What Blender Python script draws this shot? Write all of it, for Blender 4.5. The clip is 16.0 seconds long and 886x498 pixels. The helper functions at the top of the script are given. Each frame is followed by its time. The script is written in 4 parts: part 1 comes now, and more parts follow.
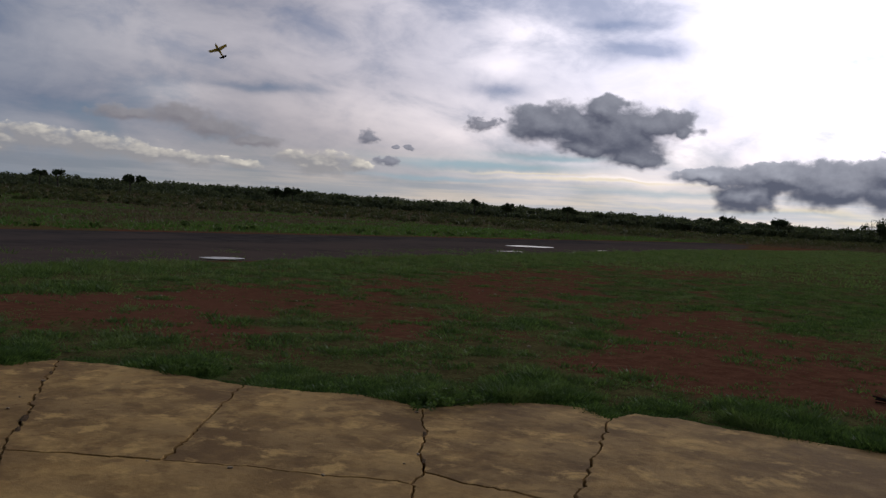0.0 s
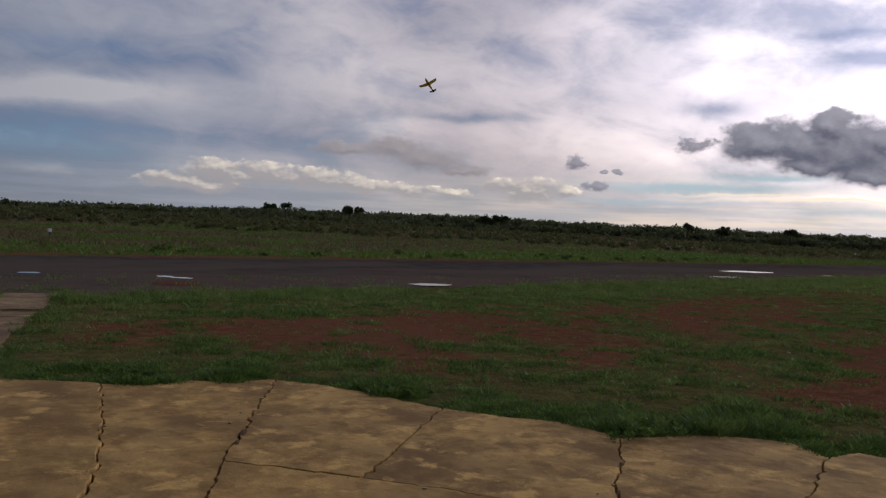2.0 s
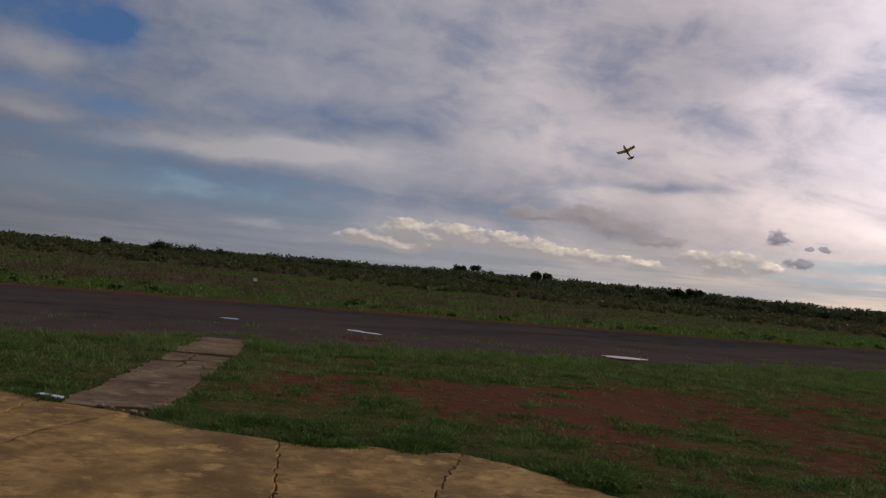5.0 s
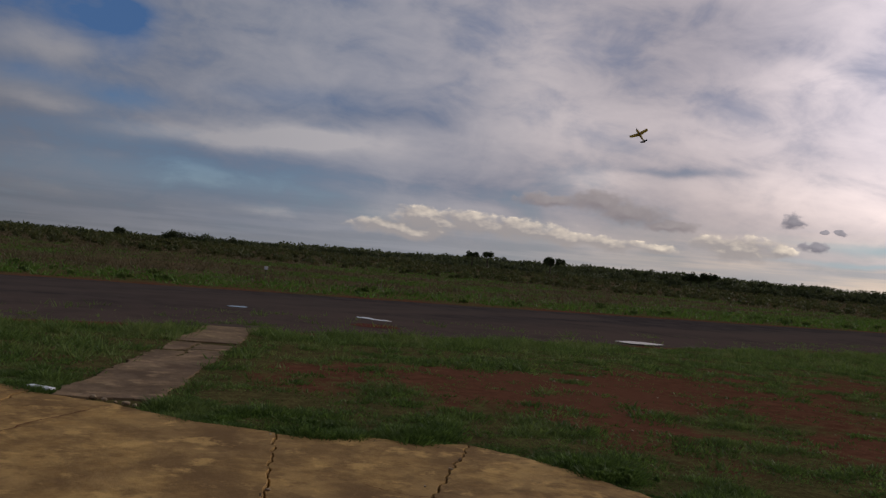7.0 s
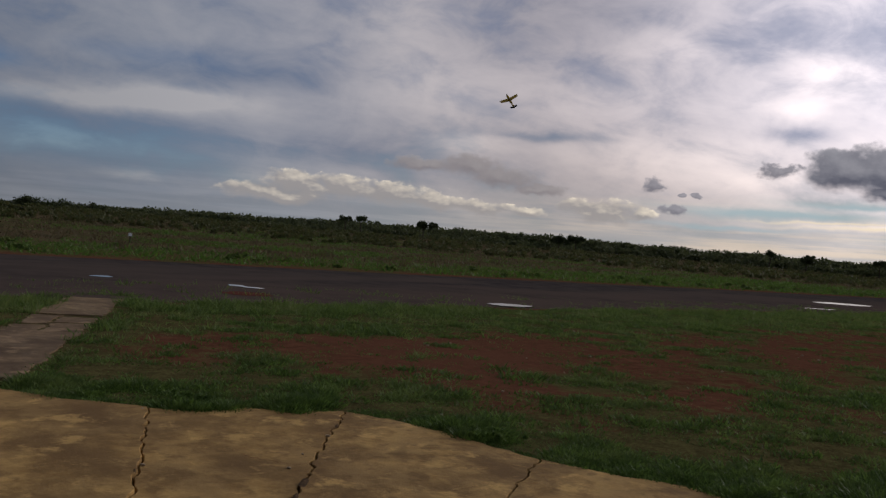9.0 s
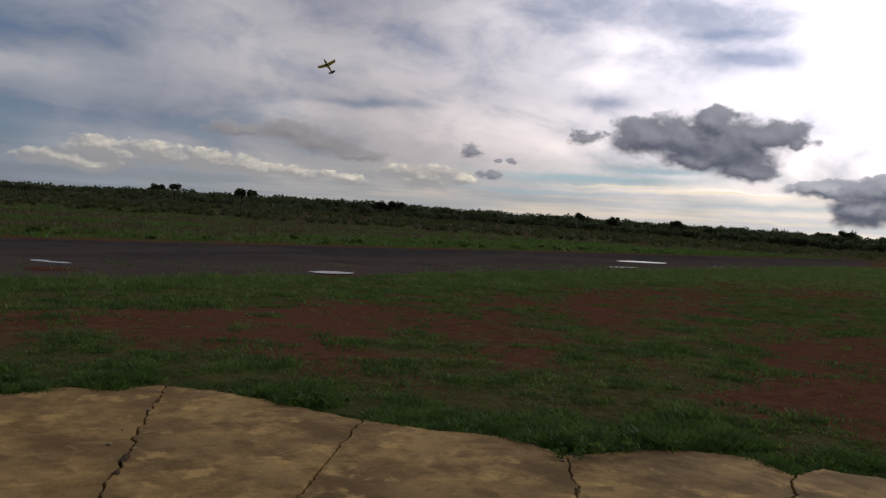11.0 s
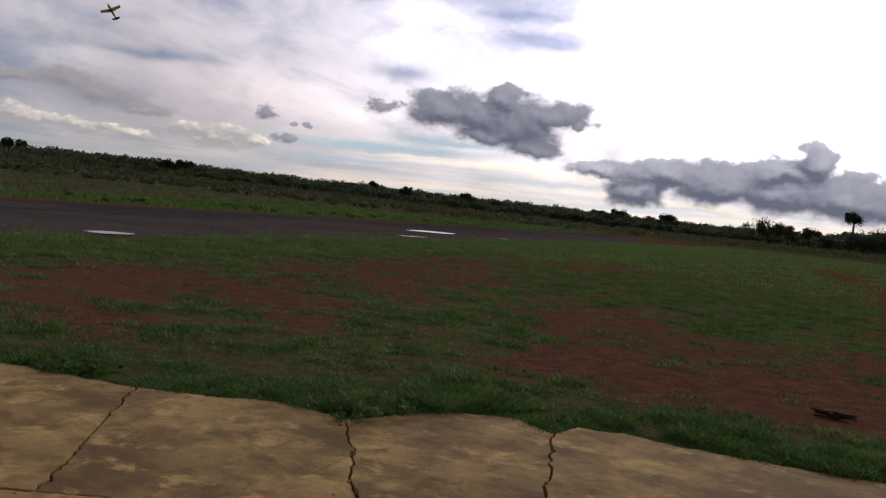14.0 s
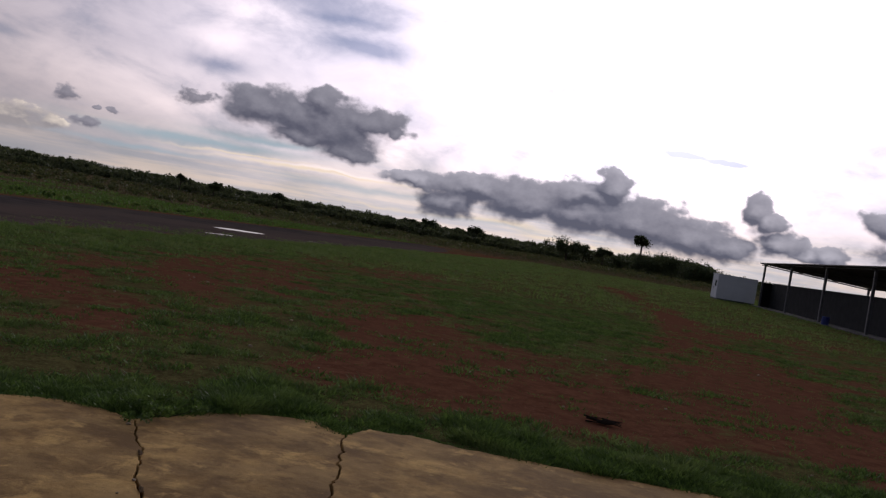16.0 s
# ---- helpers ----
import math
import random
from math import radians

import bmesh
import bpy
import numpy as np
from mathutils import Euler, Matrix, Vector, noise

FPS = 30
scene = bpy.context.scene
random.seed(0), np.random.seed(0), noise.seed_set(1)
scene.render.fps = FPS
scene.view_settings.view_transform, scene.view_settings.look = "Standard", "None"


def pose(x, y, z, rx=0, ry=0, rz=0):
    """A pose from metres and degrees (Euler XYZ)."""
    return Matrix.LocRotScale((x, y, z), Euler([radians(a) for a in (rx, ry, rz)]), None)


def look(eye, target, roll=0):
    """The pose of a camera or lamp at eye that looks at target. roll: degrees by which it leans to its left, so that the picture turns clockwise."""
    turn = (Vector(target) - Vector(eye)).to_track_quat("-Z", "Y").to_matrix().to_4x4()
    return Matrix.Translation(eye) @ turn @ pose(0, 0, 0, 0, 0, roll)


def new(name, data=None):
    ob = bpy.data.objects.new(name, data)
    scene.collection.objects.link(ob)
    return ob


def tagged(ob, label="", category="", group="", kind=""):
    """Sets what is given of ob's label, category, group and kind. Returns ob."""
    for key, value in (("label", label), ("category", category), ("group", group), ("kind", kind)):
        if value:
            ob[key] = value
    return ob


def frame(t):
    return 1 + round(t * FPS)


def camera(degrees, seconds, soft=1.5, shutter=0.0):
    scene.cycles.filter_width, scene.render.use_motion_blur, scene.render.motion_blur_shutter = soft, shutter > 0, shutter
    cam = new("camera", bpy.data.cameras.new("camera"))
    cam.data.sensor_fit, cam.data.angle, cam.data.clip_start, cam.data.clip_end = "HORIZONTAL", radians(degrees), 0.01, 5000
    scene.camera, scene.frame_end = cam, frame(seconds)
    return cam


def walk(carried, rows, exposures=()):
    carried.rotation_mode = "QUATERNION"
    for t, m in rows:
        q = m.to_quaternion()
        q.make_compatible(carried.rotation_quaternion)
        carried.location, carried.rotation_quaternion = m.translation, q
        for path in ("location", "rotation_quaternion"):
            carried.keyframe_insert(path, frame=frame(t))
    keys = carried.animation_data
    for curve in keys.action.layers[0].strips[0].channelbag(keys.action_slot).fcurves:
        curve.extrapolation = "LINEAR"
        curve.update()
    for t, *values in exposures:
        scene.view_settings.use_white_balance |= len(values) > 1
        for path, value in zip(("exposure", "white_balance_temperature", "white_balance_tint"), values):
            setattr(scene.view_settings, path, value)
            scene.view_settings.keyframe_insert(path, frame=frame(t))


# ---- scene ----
cam = camera(54.0, 16.0, 1.35)
PATH = [
    (0, (0.569, -0.317, 1.629, 87.77, -3.28, 35.70)),
    (0.5, (0.566, -0.260, 1.605, 87.71, -2.97, 38.47)),
    (1, (0.605, -0.191, 1.613, 88.05, -3.12, 41.94)),
    (1.5, (0.614, -0.170, 1.605, 88.25, -2.49, 44.74)),
    (2, (0.654, -0.241, 1.627, 88.84, -2.38, 49.36)),
    (2.5, (0.476, -0.164, 1.613, 89.00, -2.31, 51.06)),
    (3, (0.381, -0.086, 1.590, 88.94, -2.20, 53.55)),
    (3.5, (0.298, -0.058, 1.583, 89.00, -2.70, 56.66)),
    (4, (0.218, -0.075, 1.579, 89.41, -3.88, 58.26)),
    (4.5, (-0.057, 0.020, 1.571, 91.50, -5.10, 60.08)),
    (5, (-0.202, 0.163, 1.578, 92.33, -5.56, 61.64)),
    (5.2, (-0.216, 0.177, 1.578, 92.39, -5.58, 61.95)),
    (6.25, (-0.385, 0.318, 1.563, 91.90, -5.26, 62.53)),
    (7.3, (-0.553, 0.458, 1.547, 91.12, -4.94, 62.40)),
    (7.5, (-0.554, 0.462, 1.548, 90.88, -4.94, 62.13)),
    (8, (-0.563, 0.502, 1.551, 90.22, -4.99, 59.88)),
    (8.5, (-0.543, 0.492, 1.559, 90.16, -5.05, 57.64)),
    (9, (-0.435, 0.366, 1.596, 89.69, -4.42, 54.16)),
    (9.5, (-0.314, 0.288, 1.606, 89.29, -3.84, 51.00)),
    (10, (-0.283, 0.254, 1.617, 88.81, -2.99, 47.19)),
    (10.2, (-0.279, 0.250, 1.619, 88.83, -3.04, 46.14)),
    (11.25, (-0.229, 0.227, 1.628, 88.03, -3.59, 41.36)),
    (12.3, (-0.180, 0.203, 1.638, 87.23, -4.33, 36.78)),
    (12.5, (-0.176, 0.200, 1.638, 86.91, -4.43, 35.38)),
    (13, (-0.168, 0.170, 1.646, 86.81, -5.16, 33.54)),
    (13.5, (-0.152, 0.160, 1.650, 87.01, -6.26, 33.07)),
    (14, (-0.154, 0.208, 1.644, 87.17, -5.82, 28.90)),
    (14.5, (-0.108, 0.112, 1.655, 87.69, -6.51, 26.20)),
    (15, (-0.033, -0.042, 1.681, 88.14, -7.55, 22.85)),
    (15.5, (-0.022, 0.008, 1.691, 88.71, -8.21, 18.85)),
    (16, (-0.004, 0.014, 1.685, 89.12, -9.36, 16.48)),
]
EXPOSURES = ((0.0, -0.33, 6150, 6), (0.5, -0.04, 6300, 8), (1.0, -0.02, 6300, 12), (1.5, -0.02, 6400, 11), (2.5, -0.05, 6450, 8), (3.5, -0.01, 6650, 6), (5.0, -0.12, 6800, 11), (7.5, -0.18, 6800, 10), (8.5, -0.22, 6700, 9), (10.0, -0.28, 6480, 4), (12.5, 0.0, 6350, 7), (14.5, 0.06, 6300, 10), (16.0, -0.33, 6400, 14))
walk(cam, [(t, pose(*p)) for t, p in PATH], EXPOSURES)

# ---- sky, sun ----
SUN_AZ, SUN_EL = 4.0, 15.0   # degrees left of +y, and above the horizon


def bearing(az, el):
    a, e = radians(az), radians(el)
    return Vector((-math.sin(a) * math.cos(e), math.cos(a) * math.cos(e), math.sin(e)))


class Tree:
    """Short hands for a node tree: every call adds one node and returns its output."""

    def __init__(self, tree):
        self.t = tree
        tree.nodes.clear()

    def node(self, kind, **sets):
        n = self.t.nodes.new(kind)
        for k, v in sets.items():
            setattr(n, k, v)
        return n

    def put(self, socket, value):
        if isinstance(value, bpy.types.NodeSocket):
            self.t.links.new(value, socket)
        elif isinstance(value, (tuple, list)) and socket.type == "RGBA" and len(value) == 3:
            socket.default_value = (*value, 1)
        else:
            socket.default_value = value

    def math(self, op, a, b=0.0, c=0.0, clamp=False):
        n = self.node("ShaderNodeMath", operation=op, use_clamp=clamp)
        for i, v in enumerate((a, b, c)):
            self.put(n.inputs[i], v)
        return n.outputs[0]

    def vec(self, op, a, b=(0, 0, 0), scale=None):
        n = self.node("ShaderNodeVectorMath", operation=op)
        self.put(n.inputs[0], a)
        self.put(n.inputs[1], b)
        if scale is not None:
            self.put(n.inputs["Scale"], scale)
        return n.outputs["Value"] if op in ("LENGTH", "DOT_PRODUCT", "DISTANCE") else n.outputs["Vector"]

    def xyz(self, x=0.0, y=0.0, z=0.0):
        n = self.node("ShaderNodeCombineXYZ")
        for i, v in enumerate((x, y, z)):
            self.put(n.inputs[i], v)
        return n.outputs[0]

    def split(self, v):
        n = self.node("ShaderNodeSeparateXYZ")
        self.put(n.inputs[0], v)
        return n.outputs

    def noise(self, v, scale, detail=5.0, rough=0.55, distort=0.0):
        n = self.node("ShaderNodeTexNoise", noise_dimensions="3D")
        self.put(n.inputs["Vector"], v)
        self.put(n.inputs["Scale"], scale)
        self.put(n.inputs["Detail"], detail)
        self.put(n.inputs["Roughness"], rough)
        self.put(n.inputs["Distortion"], distort)
        return n.outputs["Fac"]

    def step(self, v, lo, hi, a=0.0, b=1.0):
        n = self.node("ShaderNodeMapRange", interpolation_type="SMOOTHSTEP")
        for i, x in enumerate((v, lo, hi, a, b)):
            self.put(n.inputs[i], x)
        return n.outputs[0]

    def line(self, v, lo, hi, a=0.0, b=1.0):
        n = self.node("ShaderNodeMapRange")
        for i, x in enumerate((v, lo, hi, a, b)):
            self.put(n.inputs[i], x)
        return n.outputs[0]

    def mix(self, f, a, b, kind="MIX"):
        n = self.node("ShaderNodeMix", data_type="RGBA", blend_type=kind)
        self.put(n.inputs[0], f)
        self.put(n.inputs[6], a)
        self.put(n.inputs[7], b)
        return n.outputs[2]


# clouds: bearing, height, half width, half height, in degrees
DARK_CLOUDS = ((29.5, 6.25, 2.6, 1.15), (26.9, 6.2, 2.9, 1.45), (24.4, 5.75, 2.7, 1.75), (22.2, 6.5, 2.5, 0.9), (23.2, 4.4, 1.5, 0.75), (25.5, 7.35, 1.0, 0.8), (26.3, 4.9, 2.3, 0.7), (20.2, 6.1, 1.0, 0.35))
LOW_BANK = ((18.7, 3.3, 2.2, 0.55), (16.7, 2.2, 1.6, 1.0), (15.0, 3.4, 2.9, 0.85), (11.2, 3.1, 3.4, 1.25), (7.6, 3.0, 3.4, 1.5), (4.0, 2.75, 3.2, 1.5), (0.8, 2.3, 2.8, 1.3), (-1.3, 1.9, 1.9, 0.95), (6.0, 4.9, 1.1, 0.9), (7.6, 4.2, 2.6, 0.8),
            (-2.9, 4.5, 1.0, 1.05), (-3.9, 4.0, 0.9, 0.7), (-4.4, 2.7, 1.4, 0.75), (-6.0, 2.35, 1.1, 0.45), (-7.4, 2.5, 1.1, 0.65), (-10.6, 4.6, 1.6, 0.8), (-14.0, 3.0, 4.0, 0.9))
DARK_SMALL = ((33.4, 6.14, 1.1, 0.45), (41.0, 4.8, 0.85, 0.45), (39.4, 4.3, 0.42, 0.18), (38.2, 4.33, 0.42, 0.2), (39.6, 3.36, 0.75, 0.28))
WHITE_CLOUDS = ((63.8, 3.3, 2.4, 0.66), (60.9, 3.15, 2.4, 0.75), (57.9, 3.0, 2.4, 0.66), (54.9, 2.75, 2.1, 0.55), (51.9, 2.55, 2.1, 0.46), (48.6, 2.45, 1.1, 0.32), (44.3, 2.95, 2.3, 0.74), (65.3, 2.5, 3.2, 0.6), (41.6, 2.9, 1.2, 0.35))
GREY_CLOUDS = ((56.1, 5.15, 2.1, 0.5), (52.8, 5.3, 2.1, 0.7), (50.6, 4.75, 2.1, 0.7), (48.4, 4.15, 1.8, 0.4))
# the veil's own light and dark places: the same, and by how much
BRIGHT_VEIL = ((71.7, 7.7, 4.8, 0.8, 1.9), (79.5, 7.0, 5.0, 0.6, 1.3), (88.2, 11.2, 3.2, 0.9, 0.9), (87.6, 8.0, 2.4, 0.4, 0.7), (87.5, 2.9, 2.5, 0.35, 0.5), (73.9, 2.8, 1.5, 0.28, 1.3), (67.0, 3.3, 1.8, 0.5, 0.9), (57.5, 13.5, 4.0, 4.0, 0.75), (54.0, 9.6, 5.0, 2.2, 0.75), (52.9, 6.7, 2.2, 0.6, 1.4),
               (40.5, 13.6, 3.0, 1.3, 0.6), (45.0, 10.4, 5.0, 2.6, 0.6), (30.5, 11.6, 3.6, 1.2, 1.0), (40.5, 6.6, 6.5, 1.5, 0.8), (34.0, 5.4, 5.0, 0.6, 0.5), (24.5, 2.8, 5.5, 0.14, 1.1), (20.6, 4.9, 1.6, 0.9, 1.0), (32.8, 9.9, 2.4, 0.7, 0.7))
DIM_VEIL = ((78.0, 4.3, 9.0, 1.9, 0.9), (47.8, 7.46, 3.3, 0.30, 1.0), (44.0, 16.0, 6.0, 3.0, 0.5), (61.5, 6.2, 5.0, 1.4, 0.4), (23.1, 11.1, 2.6, 0.6, 1.2), (32.8, 8.4, 2.2, 0.45, 0.9), (25.5, 12.6, 2.6, 0.35, 0.7), (68.0, 10.0, 6.0, 1.0, 0.45), (30.0, 2.2, 9.0, 0.35, 0.4), (1.6, 7.4, 1.6, 0.2, 2.2), (-1.0, 7.3, 1.0, 0.15, 1.8))
BLUE_HOLES = ((86.0, 13.1, 2.6, 1.1, 1.0), (83.9, 13.3, 1.5, 2.0, 0.9), (83.3, 8.9, 2.6, 0.6, 0.9), (88.5, 9.4, 3.0, 0.7, 0.9), (79.0, 4.4, 11.0, 1.3, 0.75), (73.0, 10.3, 5.0, 0.6, 0.4), (47.8, 7.46, 3.0, 0.25, 0.5), (33.0, 3.4, 6.5, 0.4, 0.75), (29.0, 4.3, 4.0, 0.3, 0.6), (94.0, 15.0, 8.0, 4.0, 1.0))

CLEAR_STREAKS = ((33.0, 3.5, 6.0, 0.30, 0.9), (28.5, 4.2, 4.0, 0.22, 0.8), (36.5, 2.5, 5.0, 0.16, 0.6), (22.0, 2.1, 6.0, 0.25, 0.5), (13.0, 1.2, 4.0, 0.15, 0.4))
GOLD_STREAKS = ((25.5, 2.75, 5.5, 0.10, 0.9), (30.0, 3.05, 4.0, 0.07, 0.7), (12.5, 1.35, 3.5, 0.16, 0.8), (7.5, 0.95, 4.0, 0.16, 0.8), (2.5, 0.45, 4.0, 0.18, 0.9), (21.0, 1.3, 4.0, 0.09, 0.5))


def build_sky():
    world = bpy.data.worlds.new("sky")
    world.use_nodes = True
    scene.world = world
    k = Tree(world.node_tree)
    d = k.node("ShaderNodeTexCoord").outputs["Generated"]
    x, y, z = k.split(d)
    az = k.math("MULTIPLY", k.math("ARCTAN2", k.math("MULTIPLY", x, -1.0), y), 57.29578)
    el = k.math("MULTIPLY", k.math("ARCSINE", z), 57.29578)
    flat = k.xyz(az, el, 0.0)
    # billows, in degrees, and the same a little towards the light
    billow = k.math("SUBTRACT", k.noise(k.xyz(az, k.math("MULTIPLY", el, 1.3), 3.0), 0.72, 9.0, 0.57), 0.5)
    above = k.math("SUBTRACT", k.noise(k.xyz(k.math("SUBTRACT", az, 0.3), k.math("MULTIPLY", k.math("ADD", el, 0.3), 1.3), 3.0), 0.72, 9.0, 0.57), 0.5)
    # soft drifts of the high cloud
    drift = k.node("ShaderNodeTexNoise")
    k.put(drift.inputs["Vector"], k.xyz(k.math("MULTIPLY", az, 0.5), el, 9.0))
    for name, value in (("Scale", 0.32), ("Detail", 5.0), ("Roughness", 0.58)):
        drift.inputs[name].default_value = value
    soft_at = k.vec("ADD", flat, k.vec("MULTIPLY", k.vec("SUBTRACT", drift.outputs["Color"], (0.5, 0.5, 0.5)), (3.6, 1.4, 0.0)))

    bend = k.node("ShaderNodeTexNoise")
    k.put(bend.inputs["Vector"], k.xyz(az, k.math("MULTIPLY", el, 1.4), 21.0))
    for name, value in (("Scale", 0.42), ("Detail", 3.0), ("Roughness", 0.6)):
        bend.inputs[name].default_value = value
    bent = k.vec("ADD", flat, k.vec("MULTIPLY", k.vec("SUBTRACT", bend.outputs["Color"], (0.5, 0.5, 0.5)), (3.2, 1.5, 0.0)))

    # flatter billows for the row of white clouds
    puff = k.math("SUBTRACT", k.noise(k.xyz(k.math("MULTIPLY", az, 0.75), k.math("MULTIPLY", el, 1.5), 13.0), 0.85, 8.0, 0.53), 0.5)
    puff_above = k.math("SUBTRACT", k.noise(k.xyz(k.math("MULTIPLY", k.math("SUBTRACT", az, 0.18), 0.75), k.math("MULTIPLY", k.math("ADD", el, 0.22), 1.5), 13.0), 0.85, 8.0, 0.53), 0.5)

    # small billows for scattered clouds
    crumb = k.math("SUBTRACT", k.noise(k.xyz(az, k.math("MULTIPLY", el, 1.3), 31.0), 1.5, 6.0, 0.52), 0.5)
    crumb_above = k.math("SUBTRACT", k.noise(k.xyz(k.math("SUBTRACT", az, 0.15), k.math("MULTIPLY", k.math("ADD", el, 0.15), 1.3), 31.0), 1.5, 6.0, 0.52), 0.5)

    def heap(rows, amount, full):
        """How deep inside a bank of cloud a place is, how far up its sunlit side, and the light on its billows."""
        deep = []
        rise = 0.7 if rows in (DARK_CLOUDS, LOW_BANK) else 0.3
        for at in (bent, k.vec("ADD", bent, (-0.35 * rise, rise, 0.0))):
            best = None
            for a, e, ra, re in rows:
                r = k.vec("LENGTH", k.vec("MULTIPLY", k.vec("SUBTRACT", at, (a, e, 0)), (1 / ra, 1 / re, 0)))
                q = k.math("SUBTRACT", 1.0, r)
                best = q if best is None else k.math("SMOOTH_MAX", best, q, 0.3)
            deep.append(best)
        upper = k.math("SUBTRACT", deep[0], deep[1])
        lump, lump_above = (puff, puff_above) if rows is WHITE_CLOUDS else (crumb, crumb_above) if rows is DARK_SMALL else (billow, above)
        swell = k.step(upper, -0.45, 0.25, 0.55 * amount, amount)     # bases are smoother than tops
        return k.math("ADD", k.math("ADD", deep[0], full), k.math("MULTIPLY", lump, swell)), upper, k.math("SUBTRACT", lump, lump_above)

    def drifts(rows):
        total = None
        for a, e, ra, re, gain in rows:
            r = k.vec("LENGTH", k.vec("MULTIPLY", k.vec("SUBTRACT", soft_at, (a, e, 0)), (1 / ra, 1 / re, 0)))
            q = k.math("MULTIPLY", k.math("EXPONENT", k.math("MULTIPLY", k.math("MULTIPLY", r, r), -1.0)), gain)
            total = q if total is None else k.math("ADD", total, q)
        return total

    # clear air
    air = k.node("ShaderNodeTexSky", sky_type="NISHITA", sun_disc=False, sun_elevation=radians(SUN_EL), sun_rotation=radians(-SUN_AZ), air_density=1.0, dust_density=0.4, ozone_density=4.0)
    blue = k.mix(k.step(el, 1.0, 13.0), (0.26, 0.36, 0.46), (0.06, 0.14, 0.34))
    clear = k.mix(0.25, blue, k.vec("SCALE", air.outputs[0], scale=0.06))
    # the high veil, seen in perspective
    h = k.math("DIVIDE", 1.0, k.math("ADD", k.math("MAXIMUM", z, 0.0), 0.2))
    veil_at = k.xyz(k.math("MULTIPLY", x, h), k.math("MULTIPLY", y, h), 0.0)
    turned = k.node("ShaderNodeMapping")
    k.put(turned.inputs["Vector"], veil_at)
    turned.inputs["Rotation"].default_value = (0, 0, radians(28))
    turned.inputs["Scale"].default_value = (1.0, 0.62, 1.0)
    v1 = k.noise(turned.outputs[0], 1.7, 6.0, 0.56, 0.3)
    v2 = k.noise(k.xyz(az, k.math("MULTIPLY", el, 1.8), 5.0), 0.22, 6.0, 0.6, 0.4)
    veil = k.math("ADD", k.math("MULTIPLY", v1, 0.62), k.math("MULTIPLY", v2, 0.38))
    light = k.math("SUBTRACT", drifts(BRIGHT_VEIL), drifts(DIM_VEIL))
    ang = k.math("MULTIPLY", k.math("ARCCOSINE", k.vec("DOT_PRODUCT", d, tuple(bearing(SUN_AZ, SUN_EL)))), 57.29578)
    away = k.step(ang, 38.0, 72.0)
    cover = k.math("SUBTRACT", k.step(veil, 0.34, 0.52, 0.62, 1.0), k.math("MULTIPLY", drifts(BLUE_HOLES), k.step(veil, 0.40, 0.62, 1.0, 0.55)), clamp=True)
    # light of the veil grows towards the sun behind it
    core = k.math("ADD", k.step(ang, 14.0, 46.0, 1.35, 0.0), k.step(ang, 2.0, 18.0, 3.0, 0.0))
    wide = k.math("POWER", k.math("MAXIMUM", k.line(ang, 0.0, 125.0, 1.0, 0.0), 0.0), 1.45)
    shade = k.math("ADD", k.step(veil, 0.32, 0.68, 0.12, 0.88), k.math("MULTIPLY", light, 0.75))
    tone = k.mix(k.math("MAXIMUM", k.math("MINIMUM", shade, 1.35), -0.25), k.mix(away, (0.29, 0.285, 0.355), (0.215, 0.28, 0.435)), k.mix(away, (0.575, 0.52, 0.565), (0.535, 0.55, 0.645)))
    tone.node.clamp_factor = False
    # past 92 degrees the unseen sky is raised, to light faces turned from the sun
    glow = k.math("ADD", k.math("ADD", k.step(ang, 92.0, 145.0, 0.13, 0.36), k.math("MULTIPLY", wide, 1.62)), core)
    col = k.mix(cover, clear, k.vec("SCALE", tone, scale=glow))
    # haze low over the land
    low = k.step(el, 0.0, 5.5, 1.0, 0.0)
    streak = k.noise(k.xyz(k.math("MULTIPLY", az, 0.05), k.math("MULTIPLY", el, 1.0), 0.0), 1.3, 5.0, 0.6)
    facing = k.step(ang, 30.0, 62.0, 1.0, 0.0)
    haze = k.mix(k.step(streak, 0.40, 0.62), (0.37, 0.405, 0.47), k.mix(facing, (0.47, 0.50, 0.58), (0.68, 0.60, 0.53)))
    haze = k.vec("SCALE", haze, scale=k.math("ADD", 0.08, k.math("MULTIPLY", wide, 1.6)))
    col = k.mix(k.math("MULTIPLY", low, 0.78), col, haze)
    # low light is warmer
    col = k.mix(k.math("MULTIPLY", k.step(ang, 38.0, 76.0, 1.0, 0.0), k.step(el, 1.0, 11.0, 1.0, 0.0)), col, k.vec("MULTIPLY", col, (1.065, 1.0, 0.90)))
    # clear streaks between the low bands
    col = k.mix(k.math("MINIMUM", drifts(CLEAR_STREAKS), 0.8), col, (0.40, 0.53, 0.60))
    # gold light under the low clouds
    col = k.mix(k.math("MINIMUM", drifts(GOLD_STREAKS), 0.85), col, (1.05, 0.88, 0.66))
